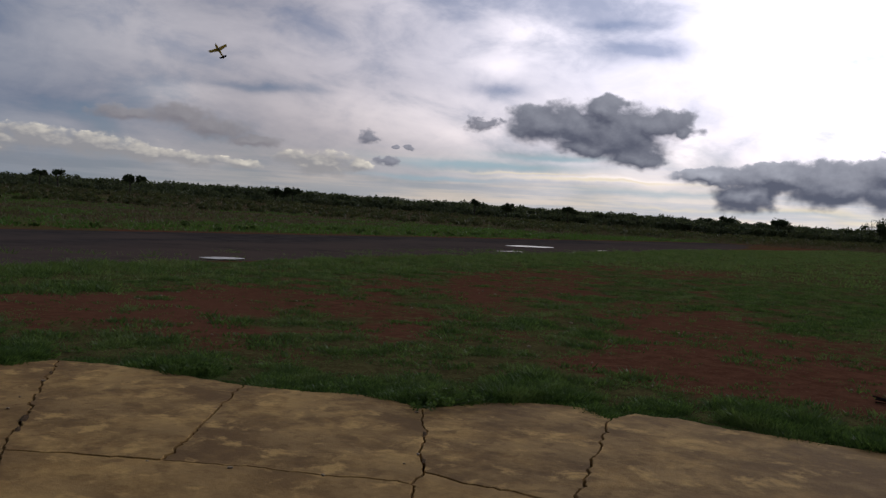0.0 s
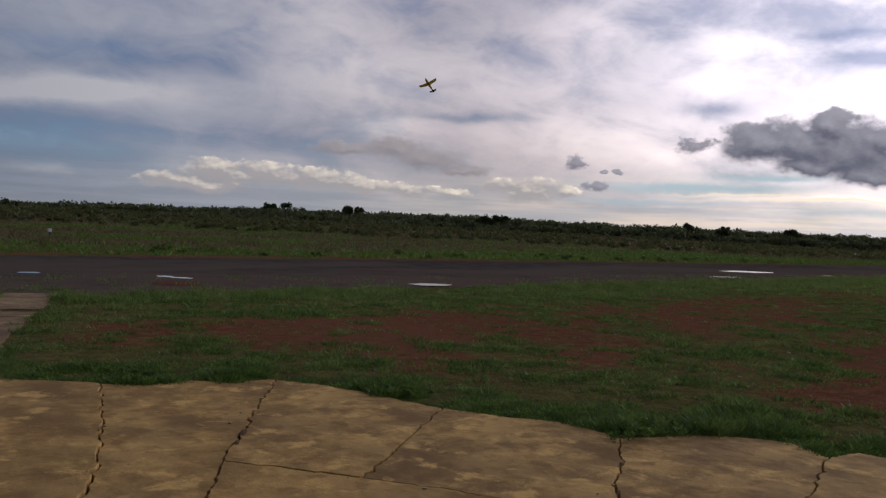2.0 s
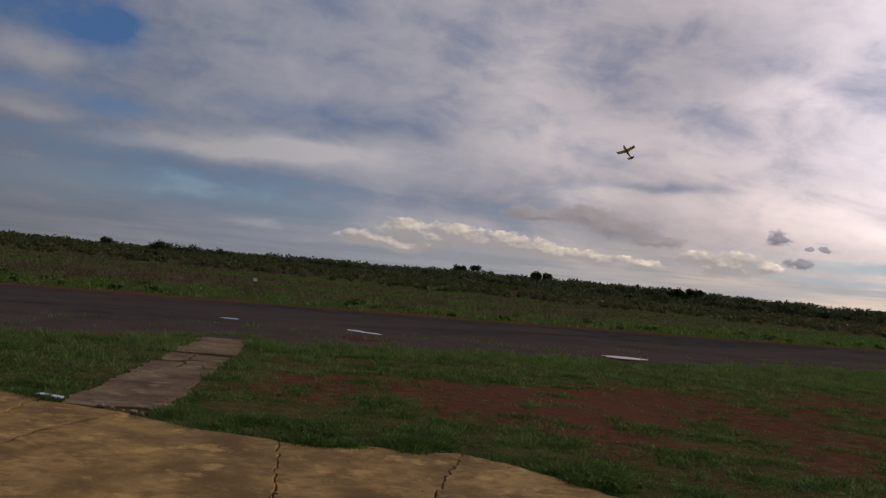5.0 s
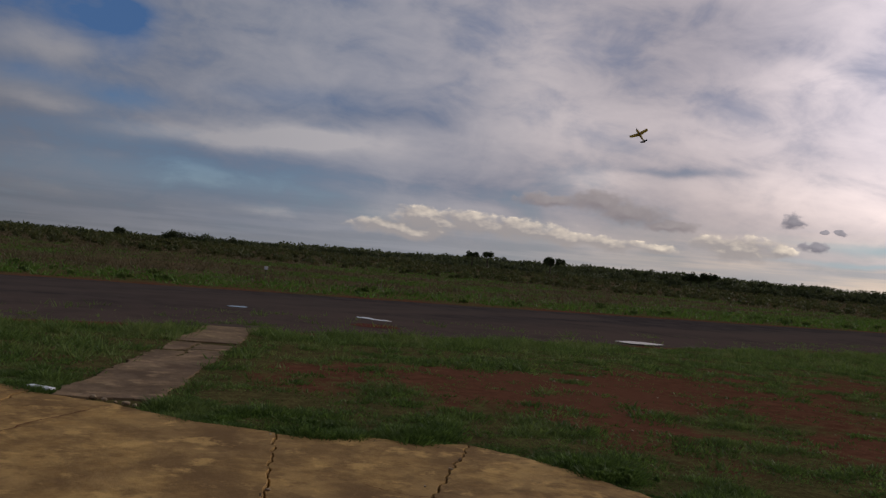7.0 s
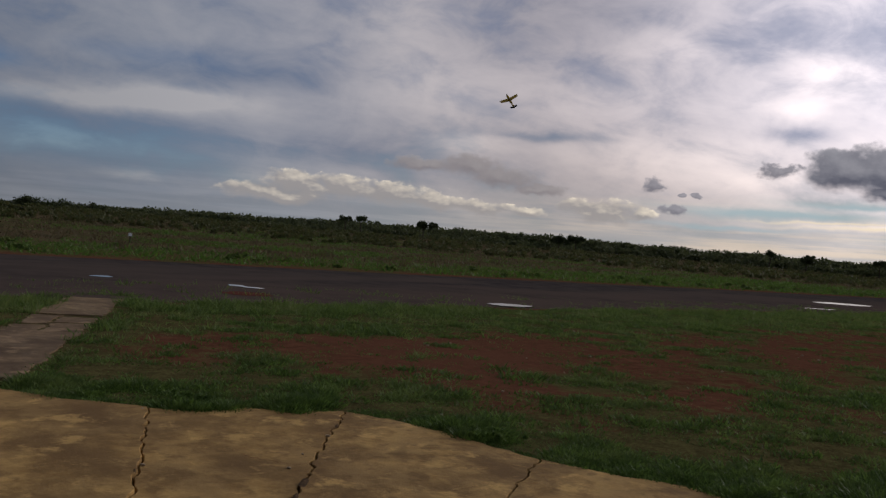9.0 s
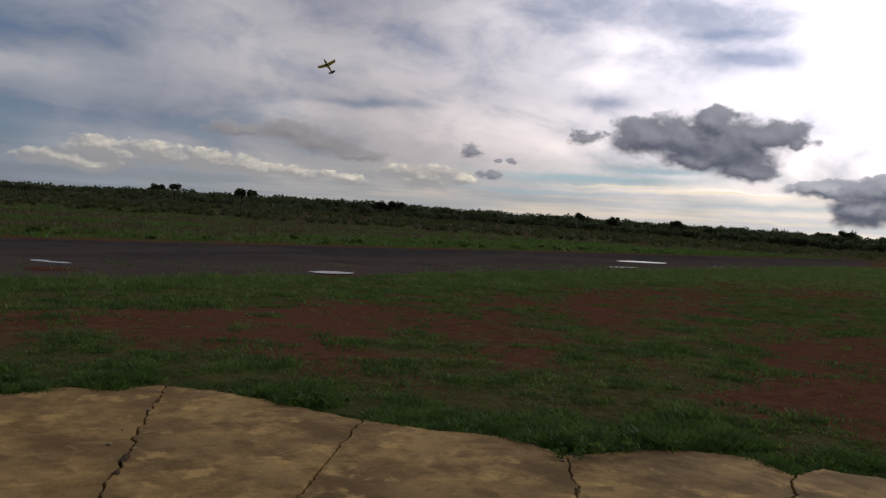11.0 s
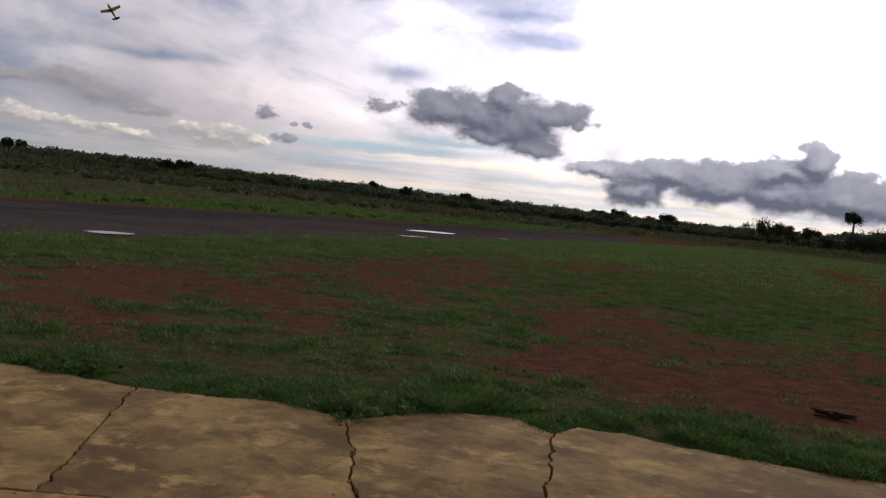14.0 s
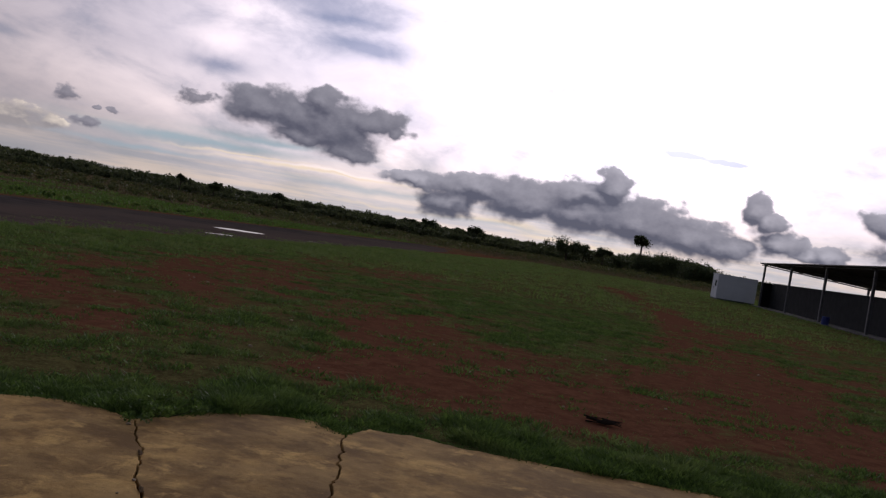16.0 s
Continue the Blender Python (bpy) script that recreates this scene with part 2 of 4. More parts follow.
    # heaps
    for rows, amount, full, soft, dark, pale, solid, base, slope, crest in (
            (GREY_CLOUDS, 1.5, 0.3, 1.0, (0.26, 0.23, 0.25), (0.45, 0.41, 0.42), 0.85, 0.20, 0.5, 0.8),
            (WHITE_CLOUDS, 1.6, 0.34, 0.85, (0.375, 0.345, 0.35), (1.1, 0.96, 0.79), 0.82, -0.03, 0.62, 1.6),
            (DARK_SMALL, 2.2, 0.22, 0.8, (0.19, 0.185, 0.23), (0.46, 0.44, 0.50), 0.9, 0.12, 0.30, 0.9),
            (LOW_BANK, 1.15, 0.34, 0.65, (0.112, 0.12, 0.17), (0.56, 0.545, 0.61), 0.97, 0.13, 0.68, 0.65),
            (DARK_CLOUDS, 1.1, 0.31, 0.75, (0.108, 0.113, 0.158), (0.44, 0.43, 0.485), 0.97, 0.19, 0.46, 0.7)):
        body, upper, fine = heap(rows, amount, full)
        lit = k.math("ADD", k.math("ADD", base, k.math("MULTIPLY", upper, slope)), k.math("MULTIPLY", fine, crest))
        rim = k.math("MULTIPLY", k.step(body, 0.0, 0.6, 0.3, 0.0), k.step(upper, -0.3, 0.4))
        if rows is WHITE_CLOUDS:     # only some of the heads catch the sun
            rim = k.math("MULTIPLY", k.math("MULTIPLY", rim, 2.5), k.step(crumb, -0.12, 0.14))
        lit = k.math("ADD", lit, rim)
        lit = k.math("MAXIMUM", k.math("MINIMUM", lit, 1.0), 0.0)
        thick = k.step(body, 0.0, k.math("MAXIMUM", k.math("SUBTRACT", soft, k.math("MULTIPLY", lit, soft * 0.75)), 0.08))
        col = k.mix(k.math("MULTIPLY", thick, solid), col, k.mix(lit, dark, pale))
    # land-coloured below the horizon
    col = k.mix(k.step(el, -1.5, -0.2), (0.04, 0.045, 0.035), col)
    back = k.node("ShaderNodeBackground")
    k.put(back.inputs[0], col)
    back.inputs[1].default_value = 1.0
    k.t.links.new(back.outputs[0], k.node("ShaderNodeOutputWorld").inputs[0])


build_sky()
sun = new("sun", bpy.data.lights.new("sun", "SUN"))
sun.data.energy, sun.data.angle, sun.data.color = 0.5, radians(14), (1.0, 0.93, 0.84)
sun.matrix_world = look(bearing(SUN_AZ, SUN_EL) * 100, (0, 0, 0))


# ---- materials ----
def material(name, rough=0.9, spec=0.3):
    m = bpy.data.materials.new(name)
    m.use_nodes = True
    k = Tree(m.node_tree)
    b = k.node("ShaderNodeBsdfPrincipled")
    k.t.links.new(b.outputs[0], k.node("ShaderNodeOutputMaterial").inputs[0])
    k.put(b.inputs["Roughness"], rough)
    k.put(b.inputs["Specular IOR Level"], spec)
    return m, k, b


def bump(k, b, height, strength=0.5, distance=0.02):
    n = k.node("ShaderNodeBump")
    k.put(n.inputs["Height"], height)
    n.inputs["Strength"].default_value, n.inputs["Distance"].default_value = strength, distance
    k.t.links.new(n.outputs[0], b.inputs["Normal"])


def place(k):
    return k.node("ShaderNodeNewGeometry").outputs["Position"]


def plain(name, a, b_, scale=6.0, rough=0.8, spec=0.3, metal=0.0, relief=0.2):
    """Paint, metal or wood of two near tones, with fine grain and broad stains."""
    m, k, b = material(name, rough, spec)
    p = k.node("ShaderNodeTexCoord").outputs["Object"]
    n = k.math("ADD", k.math("MULTIPLY", k.noise(p, scale, 4.0), 0.6), k.math("MULTIPLY", k.noise(p, scale * 9, 3.0), 0.4))
    k.put(b.inputs["Base Color"], k.mix(k.step(n, 0.35, 0.65), a, b_))
    k.put(b.inputs["Metallic"], metal)
    bump(k, b, n, relief, 0.005)
    return m


def ground_material():
    m, k, b = material("earth_and_turf", 1.0, 0.0)
    p = place(k)
    cover = k.node("ShaderNodeAttribute", attribute_name="cover").outputs["Fac"]
    dry = k.node("ShaderNodeAttribute", attribute_name="dry").outputs["Fac"]
    fine, mid, broad = k.noise(p, 26.0, 6.0, 0.7), k.noise(p, 4.2, 7.0, 0.7, 0.1), k.noise(p, 0.22, 5.0)
    red = k.mix(k.step(mid, 0.35, 0.68), (0.112, 0.048, 0.027), (0.182, 0.082, 0.045))
    red = k.mix(k.step(broad, 0.42, 0.70, 0.0, 0.7), red, (0.155, 0.068, 0.040))
    red = k.mix(k.step(fine, 0.54, 0.70, 0.0, 0.6), red, (0.26, 0.145, 0.10))
    red = k.mix(k.step(fine, 0.30, 0.44, 0.4, 0.0), red, (0.055, 0.029, 0.02))
    green = k.mix(k.step(mid, 0.35, 0.65), (0.054, 0.074, 0.024), (0.118, 0.150, 0.044))
    green = k.mix(k.step(fine, 0.5, 0.75, 0.0, 0.6), green, (0.17, 0.19, 0.065))
    green = k.mix(k.step(fine, 0.38, 0.54, 0.75, 0.0), green, (0.036, 0.036, 0.018))
    straw = k.mix(k.step(mid, 0.35, 0.65), (0.085, 0.065, 0.035), (0.17, 0.12, 0.068))
    green = k.mix(k.math("MULTIPLY", dry, k.step(broad, 0.3, 0.6, 0.5, 1.0)), green, straw)
    edge = k.math("ADD", cover, k.math("MULTIPLY", k.math("SUBTRACT", k.math("ADD", k.math("MULTIPLY", mid, 0.6), k.math("MULTIPLY", fine, 0.4)), 0.5), 2.1))
    k.put(b.inputs["Base Color"], k.mix(k.step(edge, 0.36, 0.6, 0.0, k.line(dry, 0.12, 0.35, 0.66, 0.97)), red, green))
    bump(k, b, k.math("ADD", k.math("MULTIPLY", fine, 0.5), mid), 0.2, 0.02)
    return m


def grass_material(name, low, high, tip, through_light=0.42):
    m, k, b = material(name, 0.6, 0.25)
    p = place(k)
    isle = k.node("ShaderNodeNewGeometry").outputs["Random Per Island"]
    c = k.mix(isle, low, high)
    c = k.mix(k.step(k.noise(p, 0.8, 4.0), 0.45, 0.68, 0.0, 0.7), c, tip)
    c = k.mix(k.step(k.noise(p, 3.1, 4.0), 0.42, 0.56, 0.55, 0.0), c, low)
    k.put(b.inputs["Base Color"], c)
    # thin blades let light through
    thin = k.node("ShaderNodeBsdfTranslucent")
    k.put(thin.inputs["Color"], c)
    both = k.node("ShaderNodeMixShader")
    both.inputs[0].default_value = through_light
    k.t.links.new(b.outputs[0], both.inputs[1])
    k.t.links.new(thin.outputs[0], both.inputs[2])
    out = [n for n in k.t.nodes if n.type == "OUTPUT_MATERIAL"][0]
    k.t.links.new(both.outputs[0], out.inputs[0])
    return m


def asphalt_material():
    m, k, b = material("worn_asphalt", 1.0, 0.0)
    p = place(k)
    fine, mid, broad = k.noise(p, 35.0, 5.0, 0.7), k.noise(p, 0.9, 6.0, 0.6, 0.4), k.noise(k.vec("MULTIPLY", p, (1.0, 0.5, 1.0)), 0.16, 5.0, 0.55, 0.6)
    c = k.mix(k.step(mid, 0.3, 0.7), (0.054, 0.046, 0.043), (0.090, 0.075, 0.067))
    c = k.mix(k.step(broad, 0.42, 0.62, 0.0, 0.85), c, (0.112, 0.086, 0.070))
    c = k.mix(k.step(fine, 0.6, 0.75, 0.0, 0.4), c, (0.13, 0.115, 0.11))
    # red dust trodden onto the side next to the apron
    px, py, _ = k.split(p)
    c = k.mix(k.math("MULTIPLY", k.step(k.math("ADD", px, k.math("MULTIPLY", py, 0.07)), -29.0, -18.5, 0.0, 0.8), k.step(mid, 0.25, 0.6, 0.4, 1.0)), c, (0.125, 0.090, 0.072))
    k.put(b.inputs["Base Color"], c)
    k.put(b.inputs["Roughness"], k.step(broad, 0.4, 0.65, 0.85, 1.0))
    bump(k, b, k.math("ADD", fine, k.math("MULTIPLY", mid, 2.0)), 0.5, 0.01)
    return m


def concrete_material(name, pale, warm, dirt, rough=0.88):
    m, k, b = material(name, rough, 0.1)
    p = place(k)
    own = k.node("ShaderNodeObjectInfo").outputs["Random"]
    q = k.vec("ADD", p, k.xyz(k.math("MULTIPLY", own, 37.0), k.math("MULTIPLY", own, 11.0), 0.0))
    fine, mid, broad = k.noise(p, 45.0, 5.0, 0.7), k.noise(q, 7.0, 8.0, 0.72, 0.1), k.noise(q, 0.75, 8.0, 0.68, 0.15)
    c = k.mix(k.step(mid, 0.38, 0.62), warm, pale)
    c = k.mix(k.step(broad, 0.43, 0.61, 0.0, 0.9), c, dirt)
    c = k.mix(k.step(k.noise(q, 2.2, 9.0, 0.75, 0.2), 0.42, 0.68, 0.0, 0.8), c, dirt)
    c = k.mix(k.step(k.noise(q, 1.25, 7.0, 0.62, 0.5), 0.43, 0.66, 0.0, 0.66), c, (dirt[0] * 0.9, dirt[1] * 0.92, dirt[2] * 0.95))
    c = k.mix(k.step(k.noise(k.vec("MULTIPLY", q, (0.85, 1.2, 1.0)), 1.6, 6.0, 0.6, 0.3), 0.47, 0.66, 0.0, 0.5), c, (pale[0] * 0.85, pale[1] * 0.86, pale[2] * 0.95))
    c = k.mix(k.step(k.noise(q, 4.3, 7.0, 0.66, 0.2), 0.53, 0.64, 0.0, 0.6), c, dirt)
    c = k.mix(k.step(k.noise(q, 2.7, 8.0, 0.7, 0.3), 0.53, 0.66, 0.0, 0.75), c, (min(1.0, pale[0] * 1.25), pale[1] * 1.25, pale[2] * 1.25))
    c = k.mix(k.step(fine, 0.6, 0.72, 0.0, 0.35), c, (0.07, 0.055, 0.04))
    c = k.mix(k.line(own, 0.0, 1.0, 0.0, 0.22), c, warm)
    k.put(b.inputs["Base Color"], c)
    bump(k, b, k.math("ADD", fine, k.math("MULTIPLY", mid, 3.0)), 0.45, 0.008)
    return m


def water_material():
    m, k, b = material("rain_water", 0.03, 0.5)
    k.put(b.inputs["Base Color"], (0.05, 0.035, 0.028))
    k.put(b.inputs["IOR"], 1.33)
    bump(k, b, k.noise(place(k), 3.0, 2.0), 0.02, 0.01)
    return m


EARTH = ground_material()
TURF = grass_material("green_grass", (0.055, 0.095, 0.022), (0.19, 0.30, 0.060), (0.23, 0.28, 0.085))
VERGE = grass_material("verge_grass", (0.095, 0.150, 0.036), (0.225, 0.325, 0.074), (0.28, 0.31, 0.10))
STRAW = grass_material("dry_grass", (0.105, 0.082, 0.040), (0.19, 0.14, 0.072), (0.12, 0.125, 0.05))
LEAF = grass_material("tree_leaves", (0.044, 0.060, 0.026), (0.125, 0.155, 0.058), (0.12, 0.122, 0.053), 0.35)
WOODS = grass_material("woods_leaves", (0.058, 0.075, 0.033), (0.16, 0.185, 0.073), (0.15, 0.145, 0.07), 0.45)
FAR_TURF = grass_material("far_green_grass", (0.078, 0.150, 0.024), (0.150, 0.27, 0.044), (0.18, 0.22, 0.055))
SCRUB = grass_material("olive_scrub", (0.070, 0.084, 0.028), (0.155, 0.142, 0.052), (0.095, 0.130, 0.036))
BARK = plain("bark", (0.05, 0.04, 0.03), (0.11, 0.09, 0.07), 3.0, 0.95, 0.1, 0.0, 0.6)
ASPHALT = asphalt_material()
SLAB = concrete_material("stained_concrete", (0.61, 0.38, 0.132), (0.44, 0.257, 0.084), (0.185, 0.105, 0.043))
PATH_SLAB = concrete_material("path_concrete", (0.36, 0.245, 0.135), (0.28, 0.185, 0.10), (0.14, 0.09, 0.052))
MUD = plain("red_mud", (0.105, 0.027, 0.016), (0.15, 0.045, 0.026), 4.0, 0.95, 0.03)
SOIL = plain("dark_soil", (0.07, 0.046, 0.028), (0.15, 0.095, 0.05), 30.0, 0.95, 0.03, 0.0, 0.8)
WATER = water_material()
WHITE = plain("white_paint", (0.88, 0.88, 0.90), (0.82, 0.82, 0.84), 1.2, 0.55, 0.4)
DARK_GLASS = plain("dark_glass", (0.02, 0.02, 0.025), (0.03, 0.03, 0.035), 2.0, 0.15, 0.5)
STEEL = plain("grey_steel", (0.12, 0.12, 0.13), (0.19, 0.18, 0.18), 5.0, 0.6, 0.4, 0.4)
SHEET = plain("roof_sheet", (0.10, 0.09, 0.09), (0.16, 0.145, 0.14), 1.5, 0.7, 0.3, 0.2)
DARK_WALL = plain("dark_screen", (0.013, 0.014, 0.014), (0.026, 0.026, 0.027), 2.0, 0.9, 0.2)
YELLOW = plain("yellow_film", (0.62, 0.40, 0.03), (0.52, 0.32, 0.02), 3.0, 0.4, 0.5, 0.0, 0.03)
BLACK = plain("black_plastic", (0.015, 0.015, 0.016), (0.03, 0.03, 0.03), 5.0, 0.5, 0.4)
STONE = plain("pale_stone", (0.44, 0.34, 0.22), (0.28, 0.20, 0.12), 8.0, 0.9, 0.2, 0.0, 0.5)
BLUE = plain("blue_paint", (0.03, 0.05, 0.22), (0.05, 0.07, 0.28), 4.0, 0.6, 0.4)


# ---- builders ----
def part(name, bm, mat, parent=None, label=""):
    me = bpy.data.meshes.new(name)
    bm.to_mesh(me)
    bm.free()
    me.materials.append(mat)
    ob = new(name, me)
    ob.parent = parent
    return tagged(ob, label)


def sheet(name, verts, faces, mat, parent=None, smooth=False):
    """A mesh from arrays; faces all have the same number of corners."""
    verts, faces = np.asarray(verts, dtype=np.float32), np.asarray(faces, dtype=np.int32)
    me = bpy.data.meshes.new(name)
    me.vertices.add(len(verts))
    me.vertices.foreach_set("co", verts.ravel())
    n = faces.shape[1]
    me.loops.add(faces.size)
    me.loops.foreach_set("vertex_index", faces.ravel())
    me.polygons.add(len(faces))
    me.polygons.foreach_set("loop_start", np.arange(0, faces.size, n, dtype=np.int32))
    me.polygons.foreach_set("loop_total", np.full(len(faces), n, dtype=np.int32))
    me.polygons.foreach_set("use_smooth", np.full(len(faces), smooth))
    me.update(calc_edges=True)
    me.materials.append(mat)
    ob = new(name, me)
    ob.parent = parent
    return ob


def box(bm, x0, x1, y0, y1, z0, z1, bevel=0.0):
    r = bmesh.ops.create_cube(bm, size=1.0, matrix=Matrix.Translation(((x0 + x1) / 2, (y0 + y1) / 2, (z0 + z1) / 2)) @ Matrix.Diagonal((x1 - x0, y1 - y0, z1 - z0, 1)))
    if bevel:
        edges = list({e for v in r["verts"] for e in v.link_edges})
        bmesh.ops.bevel(bm, geom=edges, offset=bevel, segments=2, affect="EDGES", profile=0.6)
    return bm


def tube(bm, a, b, r0, r1, n=8):
    a, b = Vector(a), Vector(b)
    m = Matrix.Translation((a + b) / 2) @ (b - a).to_track_quat("Z", "Y").to_matrix().to_4x4()
    bmesh.ops.create_cone(bm, cap_ends=True, segments=n, radius1=r0, radius2=r1, depth=(b - a).length, matrix=m)
    return bm


def empty(name, m, label, category, group="", kind=""):
    ob = new(name)
    ob.empty_display_size = 0.3
    ob.matrix_world = m
    return tagged(ob, label, category, group, kind)


def fbm(x, y, scale, seed=0, octaves=4):
    """Value noise on arrays, about 0 to 1."""
    x, y = np.asarray(x, float) * scale, np.asarray(y, float) * scale
    total, amp, norm = 0.0, 1.0, 0.0
    for o in range(octaves):
        gx, gy = np.floor(x).astype(np.int64), np.floor(y).astype(np.int64)
        fx, fy = x - gx, y - gy
        fx, fy = fx * fx * (3 - 2 * fx), fy * fy * (3 - 2 * fy)

        def corner(i, j):
            h = np.sin((gx + i) * 127.1 + (gy + j) * 311.7 + (seed + o) * 74.7) * 43758.5453
            return h - np.floor(h)
        total = total + amp * ((corner(0, 0) * (1 - fx) + corner(1, 0) * fx) * (1 - fy) + (corner(0, 1) * (1 - fx) + corner(1, 1) * fx) * fy)
        norm += amp
        amp, x, y = amp * 0.5, x * 2.03 + 17.3, y * 2.03 + 9.1
    return total / norm


# ---- the lie of the land ----
APRON_EDGE = np.array(((-16.0, -2.9), (-10.0, 0.9), (-9.3, 1.55), (-8.36, 2.2), (-7.88, 2.78), (-7.65, 3.15), (-7.68, 3.6), (-7.36, 3.9), (-7.3, 4.38), (-6.88, 4.62), (-6.2, 4.85), (-5.8, 4.85),
                       (-5.32, 4.98), (-4.8, 5.2), (-4.37, 5.46), (-4.0, 5.53), (-3.7, 5.5), (-3.6, 5.75), (-3.5, 6.1), (-3.15, 6.45), (-2.75, 6.62), (-2.45, 6.4), (-2.36, 6.75), (-2.0, 6.88), (-1.6, 6.85),
                       (-1.15, 6.95), (-0.4, 7.08), (0.9, 7.4), (5.0, 8.55), (9.0, 9.6)))
RUNWAY = (-36.6, -18.0, -260.0, 112.0)
WAY = np.array(((-9.55, 1.53), (-18.25, 4.95)))     # middle of the concrete path

TRACK = np.array(((3.0, 8.5), (1.5, 16.0), (0.4, 22.0), (-1.2, 38.0), (-5.4, 60.0)))     # a bare wheel track


def along(pts, x, y):
    """Distance to a polyline, and the side (positive to the left of its run)."""
    best, side, square = np.full(np.shape(x), 1e9), np.zeros(np.shape(x)), np.zeros(np.shape(x))
    for (ax, ay), (bx, by) in zip(pts[:-1], pts[1:]):
        dx, dy = bx - ax, by - ay
        s = np.clip(((x - ax) * dx + (y - ay) * dy) / (dx * dx + dy * dy), 0, 1)
        dist = np.hypot(x - ax - s * dx, y - ay - s * dy)
        cross = dx * (y - ay) - dy * (x - ax)
        off = np.abs(cross) / math.hypot(dx, dy)
        nearer = (dist < best - 1e-7) | ((np.abs(dist - best) <= 1e-7) & (off > square))     # at a corner the squarer run decides
        side, square = np.where(nearer, np.sign(cross), side), np.where(nearer, off, square)
        best = np.minimum(best, dist)
    return best * side


def near_edge(y):
    """The runway's near edge, which drifts away from the apron."""
    return -17.2 - 0.075 * np.clip(np.asarray(y, float) - 5, -60, 75)


def blob(x, y, cx, cy, rx, ry):
    return np.exp(-(((x - cx) / rx) ** 2 + ((y - cy) / ry) ** 2))


# patches of thicker turf and of bare earth: place, half width, half depth
GREEN_SPOTS = ((-6.0, 11.8, 1.0, 2.3), (-4.8, 8.0, 1.0, 1.4), (-6.5, 7.1, 0.7, 0.8), (-9.0, 4.1, 0.7, 0.6), (-9.7, 4.8, 0.4, 0.6), (-8.2, 8.1, 0.35, 0.5), (-8.3, 21.2, 0.8, 4.0), (-7.9, 9.0, 0.4, 0.7), (-5.3, 6.9, 0.7, 0.8),
               (-3.0, 21.0, 1.7, 4.5), (-1.4, 8.1, 0.6, 0.5), (-8.1, 5.3, 0.45, 0.5), (-8.6, 12.4, 0.6, 1.5), (-8.2, 38.0, 4.0, 14.0), (2.5, 14.0, 1.0, 3.0))
BARE_SPOTS = ((-12.1, 4.6, 1.0, 1.0), (-11.5, 6.8, 1.1, 1.1), (-8.9, 6.9, 0.8, 1.5), (-6.9, 9.0, 0.5, 0.7), (-10.6, 20.5, 2.0, 4.5), (-8.9, 9.8, 1.2, 1.0), (-10.4, 10.5, 2.0, 1.3), (-4.7, 14.7, 1.4, 2.4), (-2.8, 10.4, 1.2, 2.0),
              (-0.7, 10.4, 0.8, 1.4), (-3.9, 9.3, 0.5, 1.2), (-13.2, 1.3, 0.9, 1.6), (-9.7, 14.8, 0.9, 2.0), (0.8, 17.0, 1.6, 4.0), (-6.1, 6.5, 0.3, 0.4))


def patch(x, y, cx, cy, wide, deep):
    """A soft oval, its depth along the way from the apron."""
    r = math.hypot(cx, cy)
    ux, uy = cx / r, cy / r
    return np.exp(-(((x - cx) * ux + (y - cy) * uy) / deep) ** 2 - (((x - cx) * uy - (y - cy) * ux) / wide) ** 2)


def cover_at(x, y):
    """How far turf covers the red earth, 0 to 1."""
    s, dr = along(APRON_EDGE, x, y), x - near_edge(y)
    n = fbm(x, y, 0.45, 3)
    c = 0.32 + 0.55 * (n - 0.5) + 0.95 * (fbm(x, y, 1.4, 27) - 0.5) + 0.06 * np.clip((y - 9) / 6, 0, 1) * (x > -9)
    c = c + 1.0 * np.exp(-(s / (0.8 + 0.75 * fbm(x, y, 0.6, 8))) ** 2)
    c = c + 0.95 * np.exp(-(dr / 4.2) ** 4) * (dr > 0)
    c = c + 0.85 * np.exp(-(along(WAY, x, y) / 1.0) ** 2)
    for cx, cy, wide, deep in GREEN_SPOTS:
        c = c + 0.55 * patch(x, y, cx, cy, wide, deep)
    for cx, cy, wide, deep in BARE_SPOTS:
        c = c - 0.34 * patch(x, y, cx, cy, wide, deep)
    c = c + 0.34 * np.clip((y - 24) / 14, 0, 1) * (dr > 0) + 0.35 * blob(x, y, -2.2, 27.0, 1.6, 12.0) - 0.7 * np.exp(-(along(TRACK, x, y) / 0.9) ** 2) - 0.4 * blob(x, y, -9.0, 36.0, 2.0, 9.0)
    beyond = RUNWAY[0] - x
    c = np.where(beyond > 0, 0.36 + 0.5 * np.clip(beyond / 4.0, 0, 1) ** 0.8 + 0.8 * (n - 0.5), c)
    return np.clip(c, 0, 0.88)


def dry_at(x, y):
    """How far the turf has dried to straw, 0 to 1: in long patches beyond the runway."""
    b = RUNWAY[0] - x
    patch = 0.65 * fbm(x * 1.0, y * 0.45, 0.075, 5) + 0.35 * fbm(x, y * 0.5, 0.3, 7)
    return np.clip((patch - 0.43 + 0.0016 * np.clip(b, 0, 60)) * 5.5, 0, 1) * np.clip((b - 5) / 18, 0, 1) * 0.95 + 0.1 * np.clip(fbm(x, y, 0.1, 6), 0, 1)


